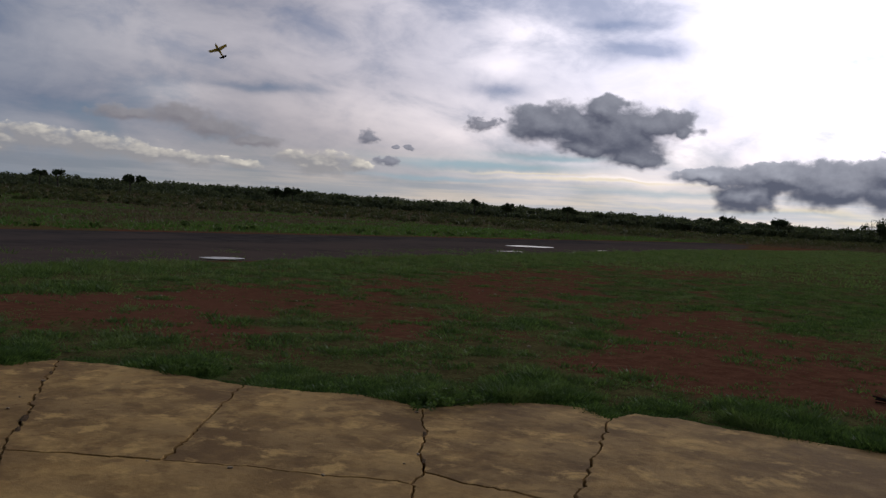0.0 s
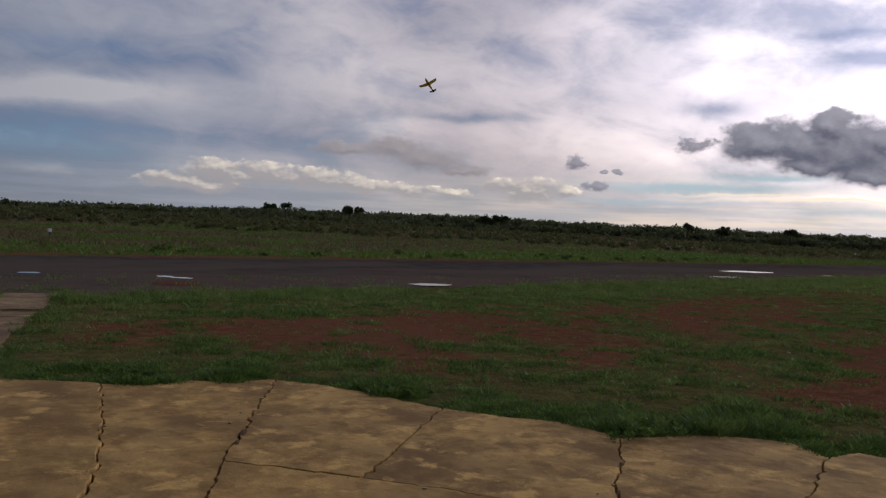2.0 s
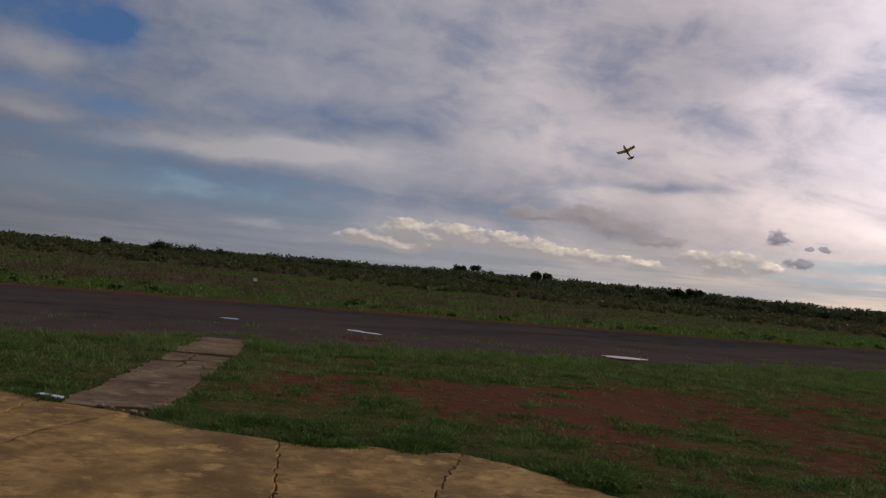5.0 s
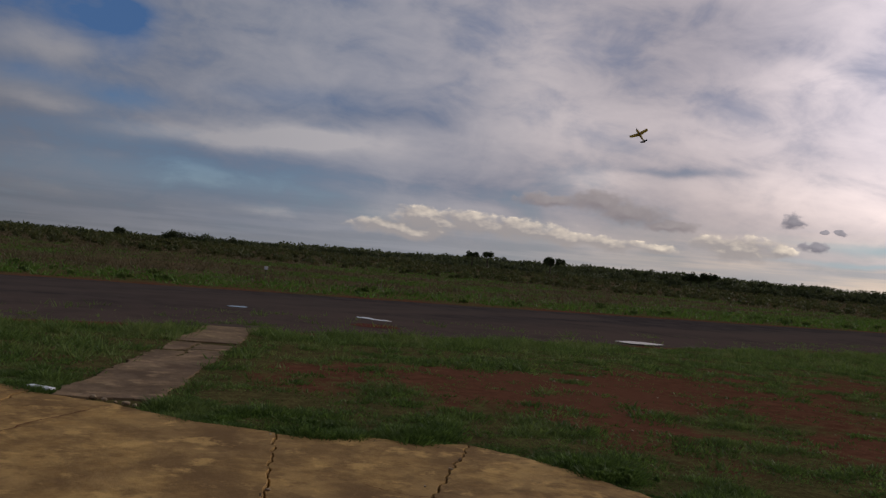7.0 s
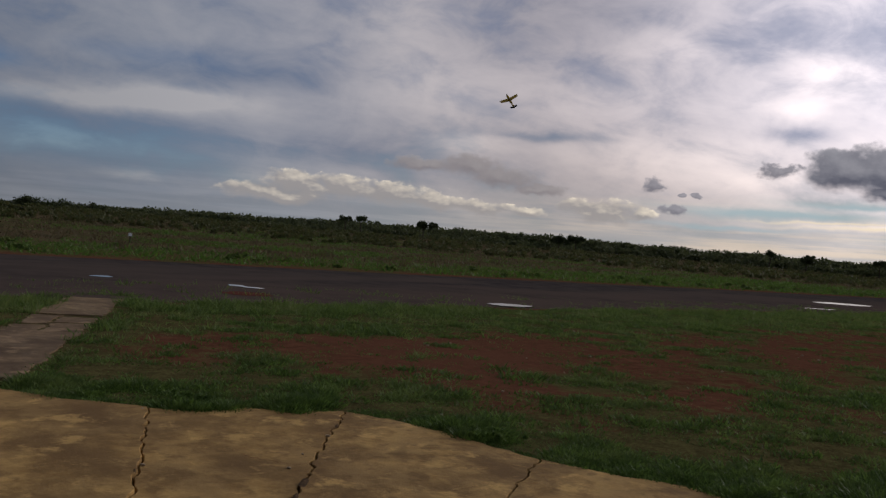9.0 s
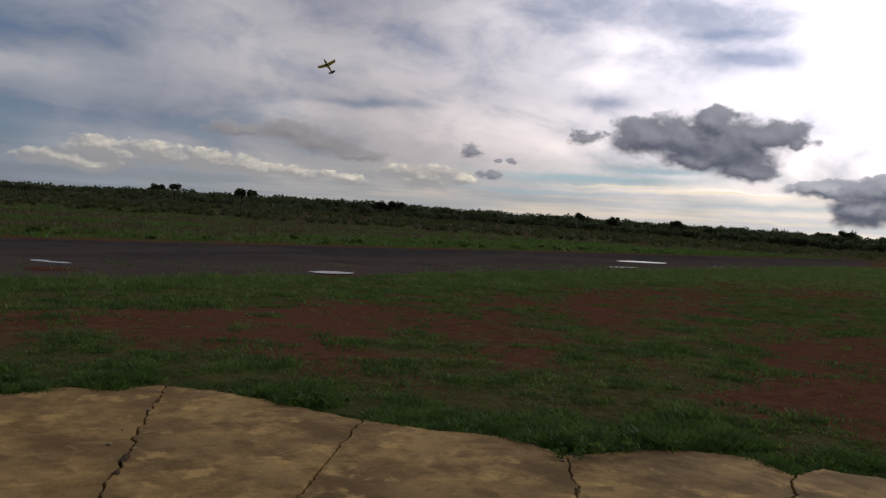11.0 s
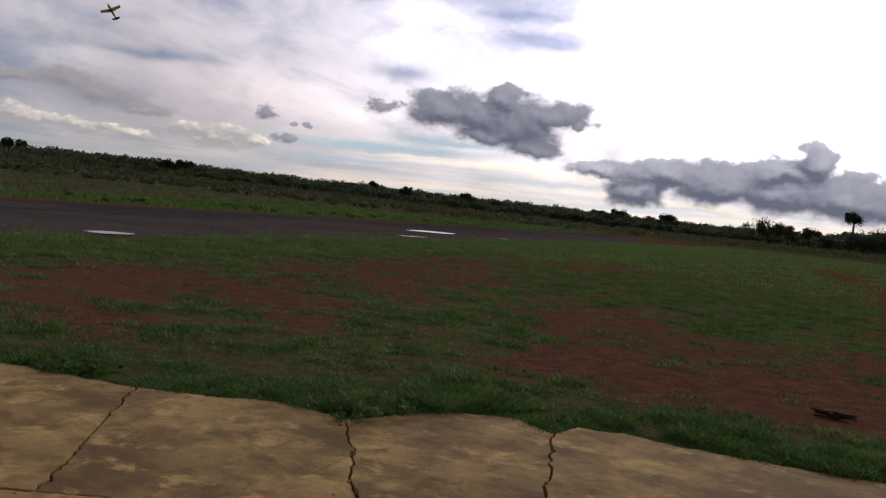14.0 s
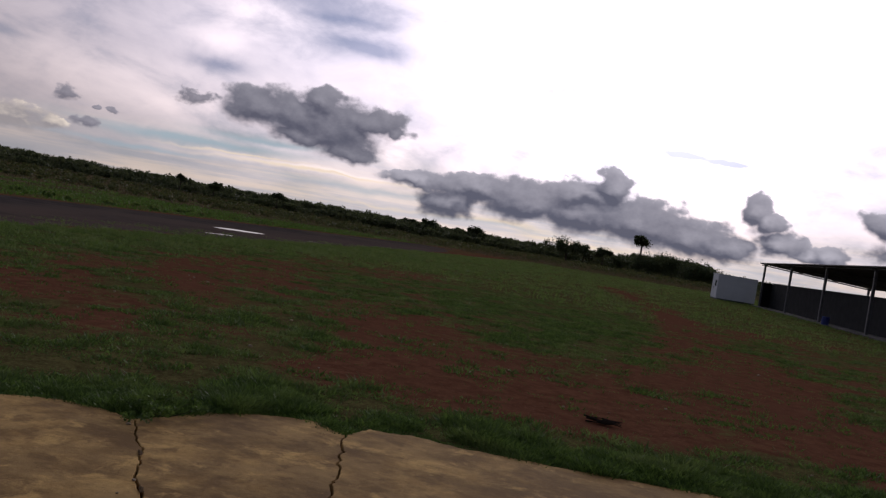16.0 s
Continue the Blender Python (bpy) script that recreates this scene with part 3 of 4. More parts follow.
def height_at(x, y):
    near = np.clip(1.5 - np.hypot(x + 8, y - 12) / 60, 0, 1)
    s = along(APRON_EDGE, x, y)
    out = np.clip(s / 0.6, 0, 1) * np.clip((x - near_edge(y)) / 1.0, 0, 1) * np.clip(np.abs(along(WAY, x, y)) / 0.5 - 1.0, 0, 1)
    beyond = np.clip((RUNWAY[0] - 15 - np.asarray(x, float)) / 150, 0, 1)
    land = 2.6 * beyond * beyond * (3 - 2 * beyond)     # the savanna rises gently beyond the runway
    return land + (0.06 * (fbm(x, y, 0.5, 1, 2) - 0.5)) * near * out + 0.015 * out - 0.09 * np.clip(-s / 0.25, 0, 1)


def graded(lo, hi, fine, far):
    steps, x, d = list(np.arange(lo, hi, fine)), hi, fine
    up = []
    while x < far:
        up.append(x)
        d *= 1.16
        x += d
    down, x, d = [], lo, fine
    while x > -far:
        d *= 1.16
        x -= d
        down.append(x)
    return np.array(down[::-1] + steps + up)


def build_ground():
    xs, ys = graded(-20.5, 5.0, 0.22, 4300.0), graded(0.0, 26.0, 0.22, 4300.0)
    gx, gy = np.meshgrid(xs, ys)
    v = np.stack([gx, gy, height_at(gx, gy)], -1).reshape(-1, 3)
    w, h = len(xs), len(ys)
    i = (np.arange(h - 1)[:, None] * w + np.arange(w - 1)).ravel()
    ob = sheet("ground", v, np.stack([i, i + 1, i + w + 1, i + w], 1), EARTH, smooth=True)
    for name, f in (("cover", cover_at), ("dry", dry_at)):
        a = ob.data.attributes.new(name, "FLOAT", "POINT")
        a.data.foreach_set("value", f(v[:, 0], v[:, 1]).astype(np.float32))
    tagged(ob, "red earth with uneven patches of green turf", "ground", kind="structure")


build_ground()


def build_runway():
    x0, x1, y0, y1 = RUNWAY
    ys = np.concatenate([np.linspace(y0, -10, 60), np.linspace(-9.5, 60, 260), np.linspace(61, y1, 70)])
    us = np.linspace(0, 1, 15)
    left = x0 + 1.2 * (fbm(0 * ys, ys, 0.12, 20) - 0.5) + 0.5 * (fbm(0 * ys, ys, 0.9, 21) - 0.5)
    right = near_edge(ys) + 1.5 * (fbm(0 * ys + 50, ys, 0.2, 22) - 0.5) + 0.6 * (fbm(0 * ys, ys, 1.1, 23) - 0.5)
    # the end runs out into grass
    run = np.clip((ys - 70) / 38, 0, 1)
    right = right - 8.5 * run ** 1.6
    gx = left[:, None] + (right - left)[:, None] * us
    gy = np.repeat(ys[:, None], len(us), 1)
    z = 0.028 + 0.012 * (fbm(gx, gy, 0.3, 24) - 0.5)
    z[:, 0] = z[:, -1] = -0.03
    v = np.stack([gx, gy, z], -1).reshape(-1, 3)
    w, h = len(us), len(ys)
    i = (np.arange(h - 1)[:, None] * w + np.arange(w - 1)).ravel()
    tagged(sheet("runway", v, np.stack([i, i + 1, i + w + 1, i + w], 1), ASPHALT, smooth=True), "dark worn asphalt runway with ragged grassy edges", "runway", kind="structure")


build_runway()


def pool(name, cx, cy, rx, ry, turn, z, mat, label, category, seed):
    n = 56
    a = np.linspace(0, 2 * np.pi, n, endpoint=False)
    r = 0.62 + 0.75 * fbm(np.cos(a) * 1.3 + seed, np.sin(a) * 1.3, 1.4, seed)
    px, py = np.cos(a) * rx * r, np.sin(a) * ry * r
    c, s = math.cos(radians(turn)), math.sin(radians(turn))
    bm = bmesh.new()
    bm.faces.new([bm.verts.new((cx + c * p - s * q, cy + s * p + c * q, z)) for p, q in zip(px, py)])
    tagged(part(name, bm, mat), label, category)


pool("puddle", -24.7, 6.7, 0.34, 0.30, 10, 0.040, WATER, "small puddle of rain water on the asphalt", "puddle", 1)
pool("puddle", -22.9, 9.80, 0.42, 0.22, 0, 0.040, WATER, "narrow puddle of rain water on the asphalt", "puddle", 2)
pool("puddle", -22.35, 10.0, 0.32, 0.24, 20, 0.0405, WATER, "narrow tail of a puddle on the asphalt", "puddle", 8)
pool("puddle", -19.0, 16.3, 0.66, 0.5, 85, 0.040, WATER, "puddle of rain water at the runway's grassy edge", "puddle", 3)
pool("puddle", -25.7, 45.3, 1.75, 1.1, 68, 0.040, WATER, "large bright puddle of rain water on the asphalt", "puddle", 4)
pool("puddle", -21.6, 36.4, 0.9, 0.26, 77, 0.040, WATER, "long thin puddle beside the larger one", "puddle", 5)
pool("puddle", -22.2, 48.0, 0.5, 0.16, 75, 0.040, WATER, "small puddle at the runway's edge", "puddle", 6)
pool("mud_patch", -20.2, 8.95, 0.62, 0.6, 35, 0.0375, MUD, "patch of wet red mud on the asphalt", "mud", 7)


# ---- concrete apron and path ----
def ragged(poly, rim=0.05):
    """A closed outline broken by the same cracks for every slab that shares an edge."""
    out = []
    n = len(poly)
    for i in range(n):
        a, b = np.array(poly[i], float), np.array(poly[(i + 1) % n], float)
        m = max(2, int(np.hypot(*(b - a)) / 0.04))
        for j in range(m):
            out.append(a + (b - a) * j / m)
    p = np.array(out)
    d = np.stack([fbm(p[:, 0], p[:, 1], 2.4, 31, 3) - 0.5, fbm(p[:, 0], p[:, 1], 2.4, 41, 3) - 0.5], 1)
    d += 0.75 * np.stack([fbm(p[:, 0], p[:, 1], 9.0, 51, 3) - 0.5, fbm(p[:, 0], p[:, 1], 9.0, 61, 3) - 0.5], 1)
    d += 0.35 * np.stack([fbm(p[:, 0], p[:, 1], 24.0, 81, 2) - 0.5, fbm(p[:, 0], p[:, 1], 24.0, 91, 2) - 0.5], 1)
    return p + d * rim * 2


def inset(p, by):
    t = np.roll(p, -1, 0) - np.roll(p, 1, 0)
    t /= np.linalg.norm(t, axis=1)[:, None] + 1e-9
    area = 0.5 * np.sum(p[:, 0] * np.roll(p[:, 1], -1) - np.roll(p[:, 0], -1) * p[:, 1])
    n = np.stack([-t[:, 1], t[:, 0]], 1) * np.sign(area)
    return p + n * np.reshape(by, (-1, 1))


def slab(name, poly, top, thick, mat, parent, tilt=(0, 0), rim=0.05, gap=0.0045):
    p = ragged(poly, rim)
    g = gap * (0.95 + 1.7 * fbm(p[:, 0], p[:, 1], 1.3, 71) ** 2)
    rings = ((inset(p, g), -thick), (inset(p, g), -0.022), (inset(p, g + 0.0015), -0.004), (inset(p, g + 0.006), 0.0))
    c = p.mean(0)
    bm = bmesh.new()
    loops = [[bm.verts.new((x, y, top + dz + tilt[0] * (x - c[0]) + tilt[1] * (y - c[1]))) for x, y in q] for q, dz in rings]
    n = len(p)
    for lo, hi in zip(loops[:-1], loops[1:]):
        for i in range(n):
            bm.faces.new((lo[i], lo[(i + 1) % n], hi[(i + 1) % n], hi[i]))
    bm.faces.new(loops[-1])
    bmesh.ops.triangulate(bm, faces=[f for f in bm.faces if len(f.verts) > 4])
    bmesh.ops.recalc_face_normals(bm, faces=bm.faces)
    return part(name, bm, mat, parent)


# joints: place on the grass edge, cross crack on either side, inner end
JOINTS = ((0, (-12.0, -3.6), (-12.0, -3.6), (-9.0, -4.2)), (1, (-7.2, -0.3), (-7.2, -0.3), (-5.0, -1.2)), (4, (-4.93, 1.73), (-4.93, 1.73), (-3.5, 0.95)), (8, (-4.70, 2.50), (-4.70, 2.50), (-3.55, 1.68)),
          (12, (-3.90, 3.05), (-3.90, 3.05), (-2.9, 1.85)), (16, (-2.53, 3.83), (-2.61, 4.06), (-1.5, 2.35)), (21, (-1.60, 4.18), (-1.56, 4.05), (-0.7, 2.6)), (27, (1.2, 5.1), (1.2, 5.1), (1.4, 2.9)),
          (28, (4.6, 6.3), (4.6, 6.3), (4.2, 4.0)), (29, (8.6, 7.3), (8.6, 7.3), (8.2, 5.0)))


def build_apron():
    apron = tagged(new("apron"), "broad apron of cracked and stained tan concrete slabs", "pavement", kind="structure")
    rng = random.Random(5)

    def lay(poly):
        slab("concrete_slab", poly, 0.014 + rng.uniform(-0.005, 0.005), 0.16, SLAB, apron, (rng.uniform(-0.003, 0.003), rng.uniform(-0.003, 0.003)), 0.04)
    for i, (a, b) in enumerate(zip(JOINTS[:-1], JOINTS[1:])):
        edge = [tuple(p) for p in APRON_EDGE[a[0]:b[0] + 1]]
        if i < 3:
            lay(edge + [b[1], b[3], a[3], a[1]])
        else:
            lay(edge + ([b[2], b[1]] if b[2][1] > b[1][1] else [b[1]]) + ([a[2], a[1]] if a[1][1] > a[2][1] else [a[2]]))
            if i == 4:     # one wide slab behind two narrow ones
                c = JOINTS[3]
                lay([c[2], a[1], b[1], b[3], a[3], c[3]])
            elif i != 3:
                lay([a[2], b[1]] + ([b[2]] if b[1][1] > b[2][1] else []) + [b[3], a[3]] + ([a[1]] if a[2][1] > a[1][1] else []))
    lay([j[3] for j in JOINTS] + [(9.0, -8.0), (-9.0, -8.0)])
    # soil that has gathered where a joint has broken out
    for x, y, rx, ry, turn, seed in ((-5.36, 2.98, 0.20, 0.04, -36, 3), (-5.10, 2.79, 0.13, 0.03, -36, 4), (-6.75, 3.98, 0.12, 0.025, -36, 6), (-3.16, 4.80, 0.10, 0.025, -53, 7), (-2.74, 4.23, 0.10, 0.022, -53, 8), (-5.95, 2.09, 0.10, 0.02, -20, 9)):
        n = 36
        a = np.linspace(0, 2 * np.pi, n, endpoint=False)
        r = 0.2 + 0.8 * fbm(np.cos(a) * 2.2 + seed, np.sin(a) * 2.2, 1.6, seed)
        c, q = math.cos(radians(turn)), math.sin(radians(turn))
        bm = bmesh.new()
        ring = [bm.verts.new((x + c * u - q * v, y + q * u + c * v, 0.020)) for u, v in zip(np.cos(a) * rx * r, np.sin(a) * ry * r)]
        top = bm.verts.new((x, y, 0.027))
        for i in range(n):
            bm.faces.new((ring[i], ring[(i + 1) % n], top))
        part("soil", bm, SOIL, apron, "dark soil and crumbs in a broken joint")
    # hairline cracks that have not yet opened
    for pts, seed in ((((-6.1, 2.85), (-5.93, 2.95), (-5.80, 3.05), (-5.66, 3.22)), 3), (((-8.9, 1.35), (-8.2, 0.75), (-7.6, 0.45)), 4)):
        rng = random.Random(seed)
        line = []
        for (ax, ay), (bx, by) in zip(pts[:-1], pts[1:]):
            for j in range(6):
                line.append((ax + (bx - ax) * j / 6 + rng.gauss(0, 0.012), ay + (by - ay) * j / 6 + rng.gauss(0, 0.012)))
        bm = bmesh.new()
        rows = [(bm.verts.new((x - 0.004, y - 0.004, 0.0275)), bm.verts.new((x + 0.004, y + 0.004, 0.0275))) for x, y in line]
        for p, q in zip(rows[:-1], rows[1:]):
            bm.faces.new((p[0], q[0], q[1], p[1]))
        part("crack", bm, MUD, apron, "hairline crack filled with dark soil")


build_apron()


def build_path():
    way = tagged(new("path"), "narrow brown concrete path from apron to runway", "path", kind="structure")
    a, b = WAY
    run = (b - a) / np.linalg.norm(b - a)
    side = np.array((-run[1], run[0]))
    length = np.linalg.norm(b - a)

    def piece(u0, u1, v0, v1, skew, top, mat=PATH_SLAB):
        q = [a + run * (u0 * length) + side * v0, a + run * (u1 * length) + side * v0, a + run * ((u1 + skew) * length) + side * v1, a + run * ((u0 + skew) * length) + side * v1]
        slab("path_slab", [tuple(p) for p in q], top, 0.12, mat, way, (0, 0), 0.07, 0.010)
    pale = concrete_material("pale_path_concrete", (0.36, 0.25, 0.13), (0.28, 0.19, 0.10), (0.15, 0.095, 0.055))
    piece(0.0, 0.40, -0.52, 0.50, 0.0, 0.022)
    piece(0.41, 0.52, -0.50, 0.05, 0.0, 0.008)
    piece(0.41, 0.49, 0.07, 0.52, 0.0, 0.004)
    piece(0.50, 0.63, 0.07, 0.50, 0.0, 0.012)
    piece(0.53, 0.62, -0.50, 0.05, 0.0, 0.006)
    piece(0.64, 0.99, -0.52, 0.52, 0.0, 0.026, pale)


build_path()


# ---- grass ----
GRASS_RNG = np.random.default_rng(11)


def tufts(name, x, y, blades, reach, tall, wide, mat, label, lift=0.0):
    """Grass: each tuft is a handful of leaning blades."""
    r = GRASS_RNG
    n = len(x) * blades
    tall_of = np.repeat(r.uniform(0.55, 1.25, len(x)) * tall * (0.2 + 2.8 * np.clip(fbm(x, y, 2.6, 44, 3) - 0.34, 0, 1)), blades)
    a, rad = r.uniform(0, 2 * np.pi, n), reach * np.sqrt(r.uniform(0, 1, n))
    bx, by = np.repeat(x, blades) + np.cos(a) * rad, np.repeat(y, blades) + np.sin(a) * rad
    bz = height_at(bx, by) + lift - 0.01
    h = tall_of * r.uniform(0.5, 1.15, n)
    lean = r.uniform(0.2, 1.5, n) * h
    t = a + r.normal(0, 0.7, n)
    f = r.uniform(0, np.pi, n)
    w = wide * r.uniform(0.6, 1.3, n)
    v = np.empty((n, 3, 3), np.float32)
    v[:, 0] = np.stack([bx - np.cos(f) * w, by - np.sin(f) * w, bz], 1)
    v[:, 1] = np.stack([bx + np.cos(f) * w, by + np.sin(f) * w, bz], 1)
    v[:, 2] = np.stack([bx + np.cos(t) * lean, by + np.sin(t) * lean, bz + h], 1)
    tagged(sheet(name, v.reshape(-1, 3), np.arange(n * 3).reshape(-1, 3), mat), label, "grass", kind="stuff")


def build_grass():
    r = GRASS_RNG

    def scatter(n, x0, x1, y0, y1, power=1.5, top=1.0):
        x, y = r.uniform(x0, x1, n), r.uniform(y0, y1, n)
        keep = r.uniform(0, 1, n) < (np.clip(cover_at(x, y) * (0.2 + 1.6 * fbm(x, y, 1.6, 15, 3)) - 0.14, 0, 1) / top) ** power
        keep &= (along(APRON_EDGE, x, y) > 0.02) & (np.abs(along(WAY, x, y)) > 0.5)
        return x[keep], y[keep]
    x, y = scatter(85000, -19.0, 6.0, 0.0, 30.0, 1.0)
    tufts("grass", x, y, 12, 0.12, 0.052, 0.014, TURF, "short green grass in uneven patches on red earth")
    # the fringe that hangs over the apron
    u, off = r.uniform(0, 1, 30000), np.abs(r.normal(0, 0.45, 30000))
    seg = np.linalg.norm(np.diff(APRON_EDGE, axis=0), axis=1)
    at = np.concatenate([[0], np.cumsum(seg)])
    ex, ey = np.interp(u * at[-1], at, APRON_EDGE[:, 0]), np.interp(u * at[-1], at, APRON_EDGE[:, 1])
    k = np.clip(np.searchsorted(at, u * at[-1]) - 1, 0, len(seg) - 1)
    t = np.diff(APRON_EDGE, axis=0)[k] / seg[k][:, None]
    off = off - 0.05 - 0.5 * (fbm(ex, ey, 1.7, 19, 3) - 0.45)
    x, y = ex - t[:, 1] * off, ey + t[:, 0] * off
    keep = (np.abs(along(WAY, x, y)) > 0.53) | (x > -9.4)
    keep &= ~((np.abs(along(WAY, x, y)) < 0.6) & (x < -9.0))
    x, y = x[keep], y[keep]
    tufts("grass_fringe", x, y, 14, 0.12, 0.064, 0.015, TURF, "thick green grass growing over the apron's edge")
    # loose clumps on the bare earth
    cx, cy, size = r.uniform(-14, 4, 1500), r.uniform(4.5, 26, 1500), r.uniform(0.12, 0.42, 1500)
    keep = r.uniform(0, 1, 1500) < np.clip(cover_at(cx, cy) * 0.75 - 0.02, 0.04, 1)
    cx, cy, size = np.repeat(cx[keep], 34), np.repeat(cy[keep], 34), np.repeat(size[keep], 34)
    x, y = cx + r.normal(0, 1, len(cx)) * size, cy + r.normal(0, 1, len(cy)) * size
    keep = (along(APRON_EDGE, x, y) > 0.3) & (np.abs(along(WAY, x, y)) > 0.55)
    tufts("grass_clumps", x[keep], y[keep], 9, 0.09, 0.062, 0.016, TURF, "low clumps of green grass on red earth")
    # sprigs on the bare earth
    x, y = r.uniform(-16, 6, 70000), r.uniform(4.5, 30, 70000)
    keep = (along(APRON_EDGE, x, y) > 0.4) & (np.abs(along(WAY, x, y)) > 0.55) & (r.uniform(0, 1, 70000) < np.clip(2.2 * fbm(x, y, 0.9, 52) - 0.70, 0.14, 1))
    tufts("sprigs", x[keep], y[keep], 6, 0.08, 0.034, 0.013, TURF, "tiny green sprigs on bare red earth")
    # verge beside the runway
    x, y = scatter(26000, -23.0, -12.0, -12.0, 85.0, 1.0)
    open_shore = blob(x, y, -18.0, 15.6, 1.5, 1.2) < 0.2
    x, y = x[open_shore], y[open_shore]
    tufts("verge_grass", x, y, 8, 0.16, 0.13, 0.016, VERGE, "lush green grass along the runway")
    y = r.uniform(-10, 70, 9000)
    x = near_edge(y) - 0.2 + np.abs(r.normal(0, 1.0, 9000)) - 1.3 * (fbm(0 * y + 3, y, 0.45, 14, 3) - 0.45)
    keep = (np.abs(along(WAY, x, y)) > 0.5) & (blob(x, y, -18.0, 15.6, 1.5, 1.2) < 0.2)
    tufts("verge_fringe", x[keep], y[keep], 11, 0.18, 0.17, 0.014, VERGE, "tufted green grass on the runway's edge")
    x, y = scatter(36000, -22.0, 14.0, 30.0, 120.0, 0.8)
    tufts("field_grass", x, y, 6, 0.3, 0.13, 0.03, VERGE, "green field grass with bare tracks")
    x, y = scatter(60000, -125.0, -37.5, -30.0, 210.0, 0.6)
    keep = r.uniform(0, 1, len(x)) > dry_at(x, y)
    x, y = x[keep], y[keep]
    tufts("far_grass", x, y, 6, 0.5, 0.24, 0.06, FAR_TURF, "short green grass beyond the runway")
    n = 26000
    x, y = r.uniform(-190, -40, n), r.uniform(-40, 240, n)
    keep = r.uniform(0, 1, n) < dry_at(x, y) - 0.1
    tufts("dry_grass", x[keep], y[keep], 7, 0.8, 0.42, 0.06, STRAW, "tall dry brown savanna grass")
    x, y = r.uniform(-60, 25, 7000), r.uniform(115, 230, 7000)
    tufts("dry_grass_patch", x, y, 6, 0.7, 0.6, 0.05, STRAW, "dry brown grass before the woods")


build_grass()


# ---- leaves, shrubs, trees ----
def leaves(rng, centres, radii, per, size):
    """Triangles scattered in lumpy clusters: arrays of corners and faces."""
    c = np.repeat(np.asarray(centres, float), per, 0)
    rad = np.repeat(np.asarray(radii, float), per, 0)
    n = len(c)
    d = rng.normal(size=(n, 3))
    d /= np.linalg.norm(d, axis=1)[:, None]
    p = c + d * rad * (rng.uniform(0, 1, n) ** 0.45)[:, None]
    u, w = rng.normal(size=(n, 3)), rng.normal(size=(n, 3))
    u /= np.linalg.norm(u, axis=1)[:, None]
    w -= u * np.sum(u * w, 1)[:, None]
    w /= np.linalg.norm(w, axis=1)[:, None]
    s = size * rng.uniform(0.6, 1.4, n)[:, None]
    v = np.stack([p - u * s, p + u * s * 0.6 + w * s * 0.7, p + u * s * 0.5 - w * s * 0.6], 1)
    return v.reshape(-1, 3), np.arange(3 * n).reshape(-1, 3)


def tree(name, az, dist, top, spread, lumps, seed, label, bare=0.45, flat=0.95):
    """A savanna tree: a leaning trunk that forks into limbs, each under a loose crown of leaves."""
    rng, nr = random.Random(seed), np.random.default_rng(seed)
    base = bearing(az, 0) * dist
    foot = float(height_at(np.array(base.x), np.array(base.y)))
    top -= foot
    ob = empty(name, Matrix.Translation((base.x, base.y, foot)), label, "tree", "trees along the field")
    fork = top * bare
    lean = Vector((rng.uniform(-0.06, 0.06) * top, rng.uniform(-0.06, 0.06) * top, 0))
    bm = bmesh.new()
    r = 0.025 * top + 0.03
    tube(bm, (0, 0, -0.3), lean * 0.5 + Vector((0, 0, fork * 0.5)), r * 1.25, r)
    tube(bm, lean * 0.5 + Vector((0, 0, fork * 0.5)), lean + Vector((0, 0, fork)), r, r * 0.8)
    part("trunk", bm, BARK, ob)
    across = Vector((math.cos(radians(az)), math.sin(radians(az)), 0))
    centres, radii = [], []
    for i in range(lumps):
        a = rng.uniform(0, 2 * math.pi)
        side = (i + 0.5) / lumps * 2 - 1
        tip = lean + across * (side * spread * 0.62) + Vector((math.cos(a), math.sin(a), 0)) * spread * 0.25
        tip.z = top - rng.uniform(0.12, 0.42) * (top - fork) - abs(side) * 0.15 * (top - fork)
        bm = bmesh.new()
        mid = (lean + Vector((0, 0, fork))).lerp(tip, 0.5) + Vector((0, 0, 0.06 * top))
        tube(bm, lean + Vector((0, 0, fork * 0.97)), mid, r * 0.55, r * 0.4, 6)
        tube(bm, mid, tip, r * 0.4, r * 0.15, 6)
        part("limb", bm, BARK, ob)
        size = spread * rng.uniform(0.42, 0.62)
        centres.append(tip)
        radii.append((size, size, size * flat))
        for _ in range(3):
            off = Vector((rng.uniform(-1, 1), rng.uniform(-1, 1), rng.uniform(-0.5, 0.5) * flat)) * size * 0.95
            centres.append(tip + off)
            radii.append((size * 0.5, size * 0.5, size * 0.4))
    zmax = max(c.z + q[2] for c, q in zip(centres, radii))
    centres = [Vector((c.x, c.y, c.z - (zmax - top))) for c in centres]
    v, f = leaves(nr, [tuple(c) for c in centres], radii, 150, 0.0009 * dist + 0.02)
    sheet("crown", v, f, LEAF, ob)
    return ob


def top_at(dist, el):
    return 1.6 + dist * math.tan(radians(el))


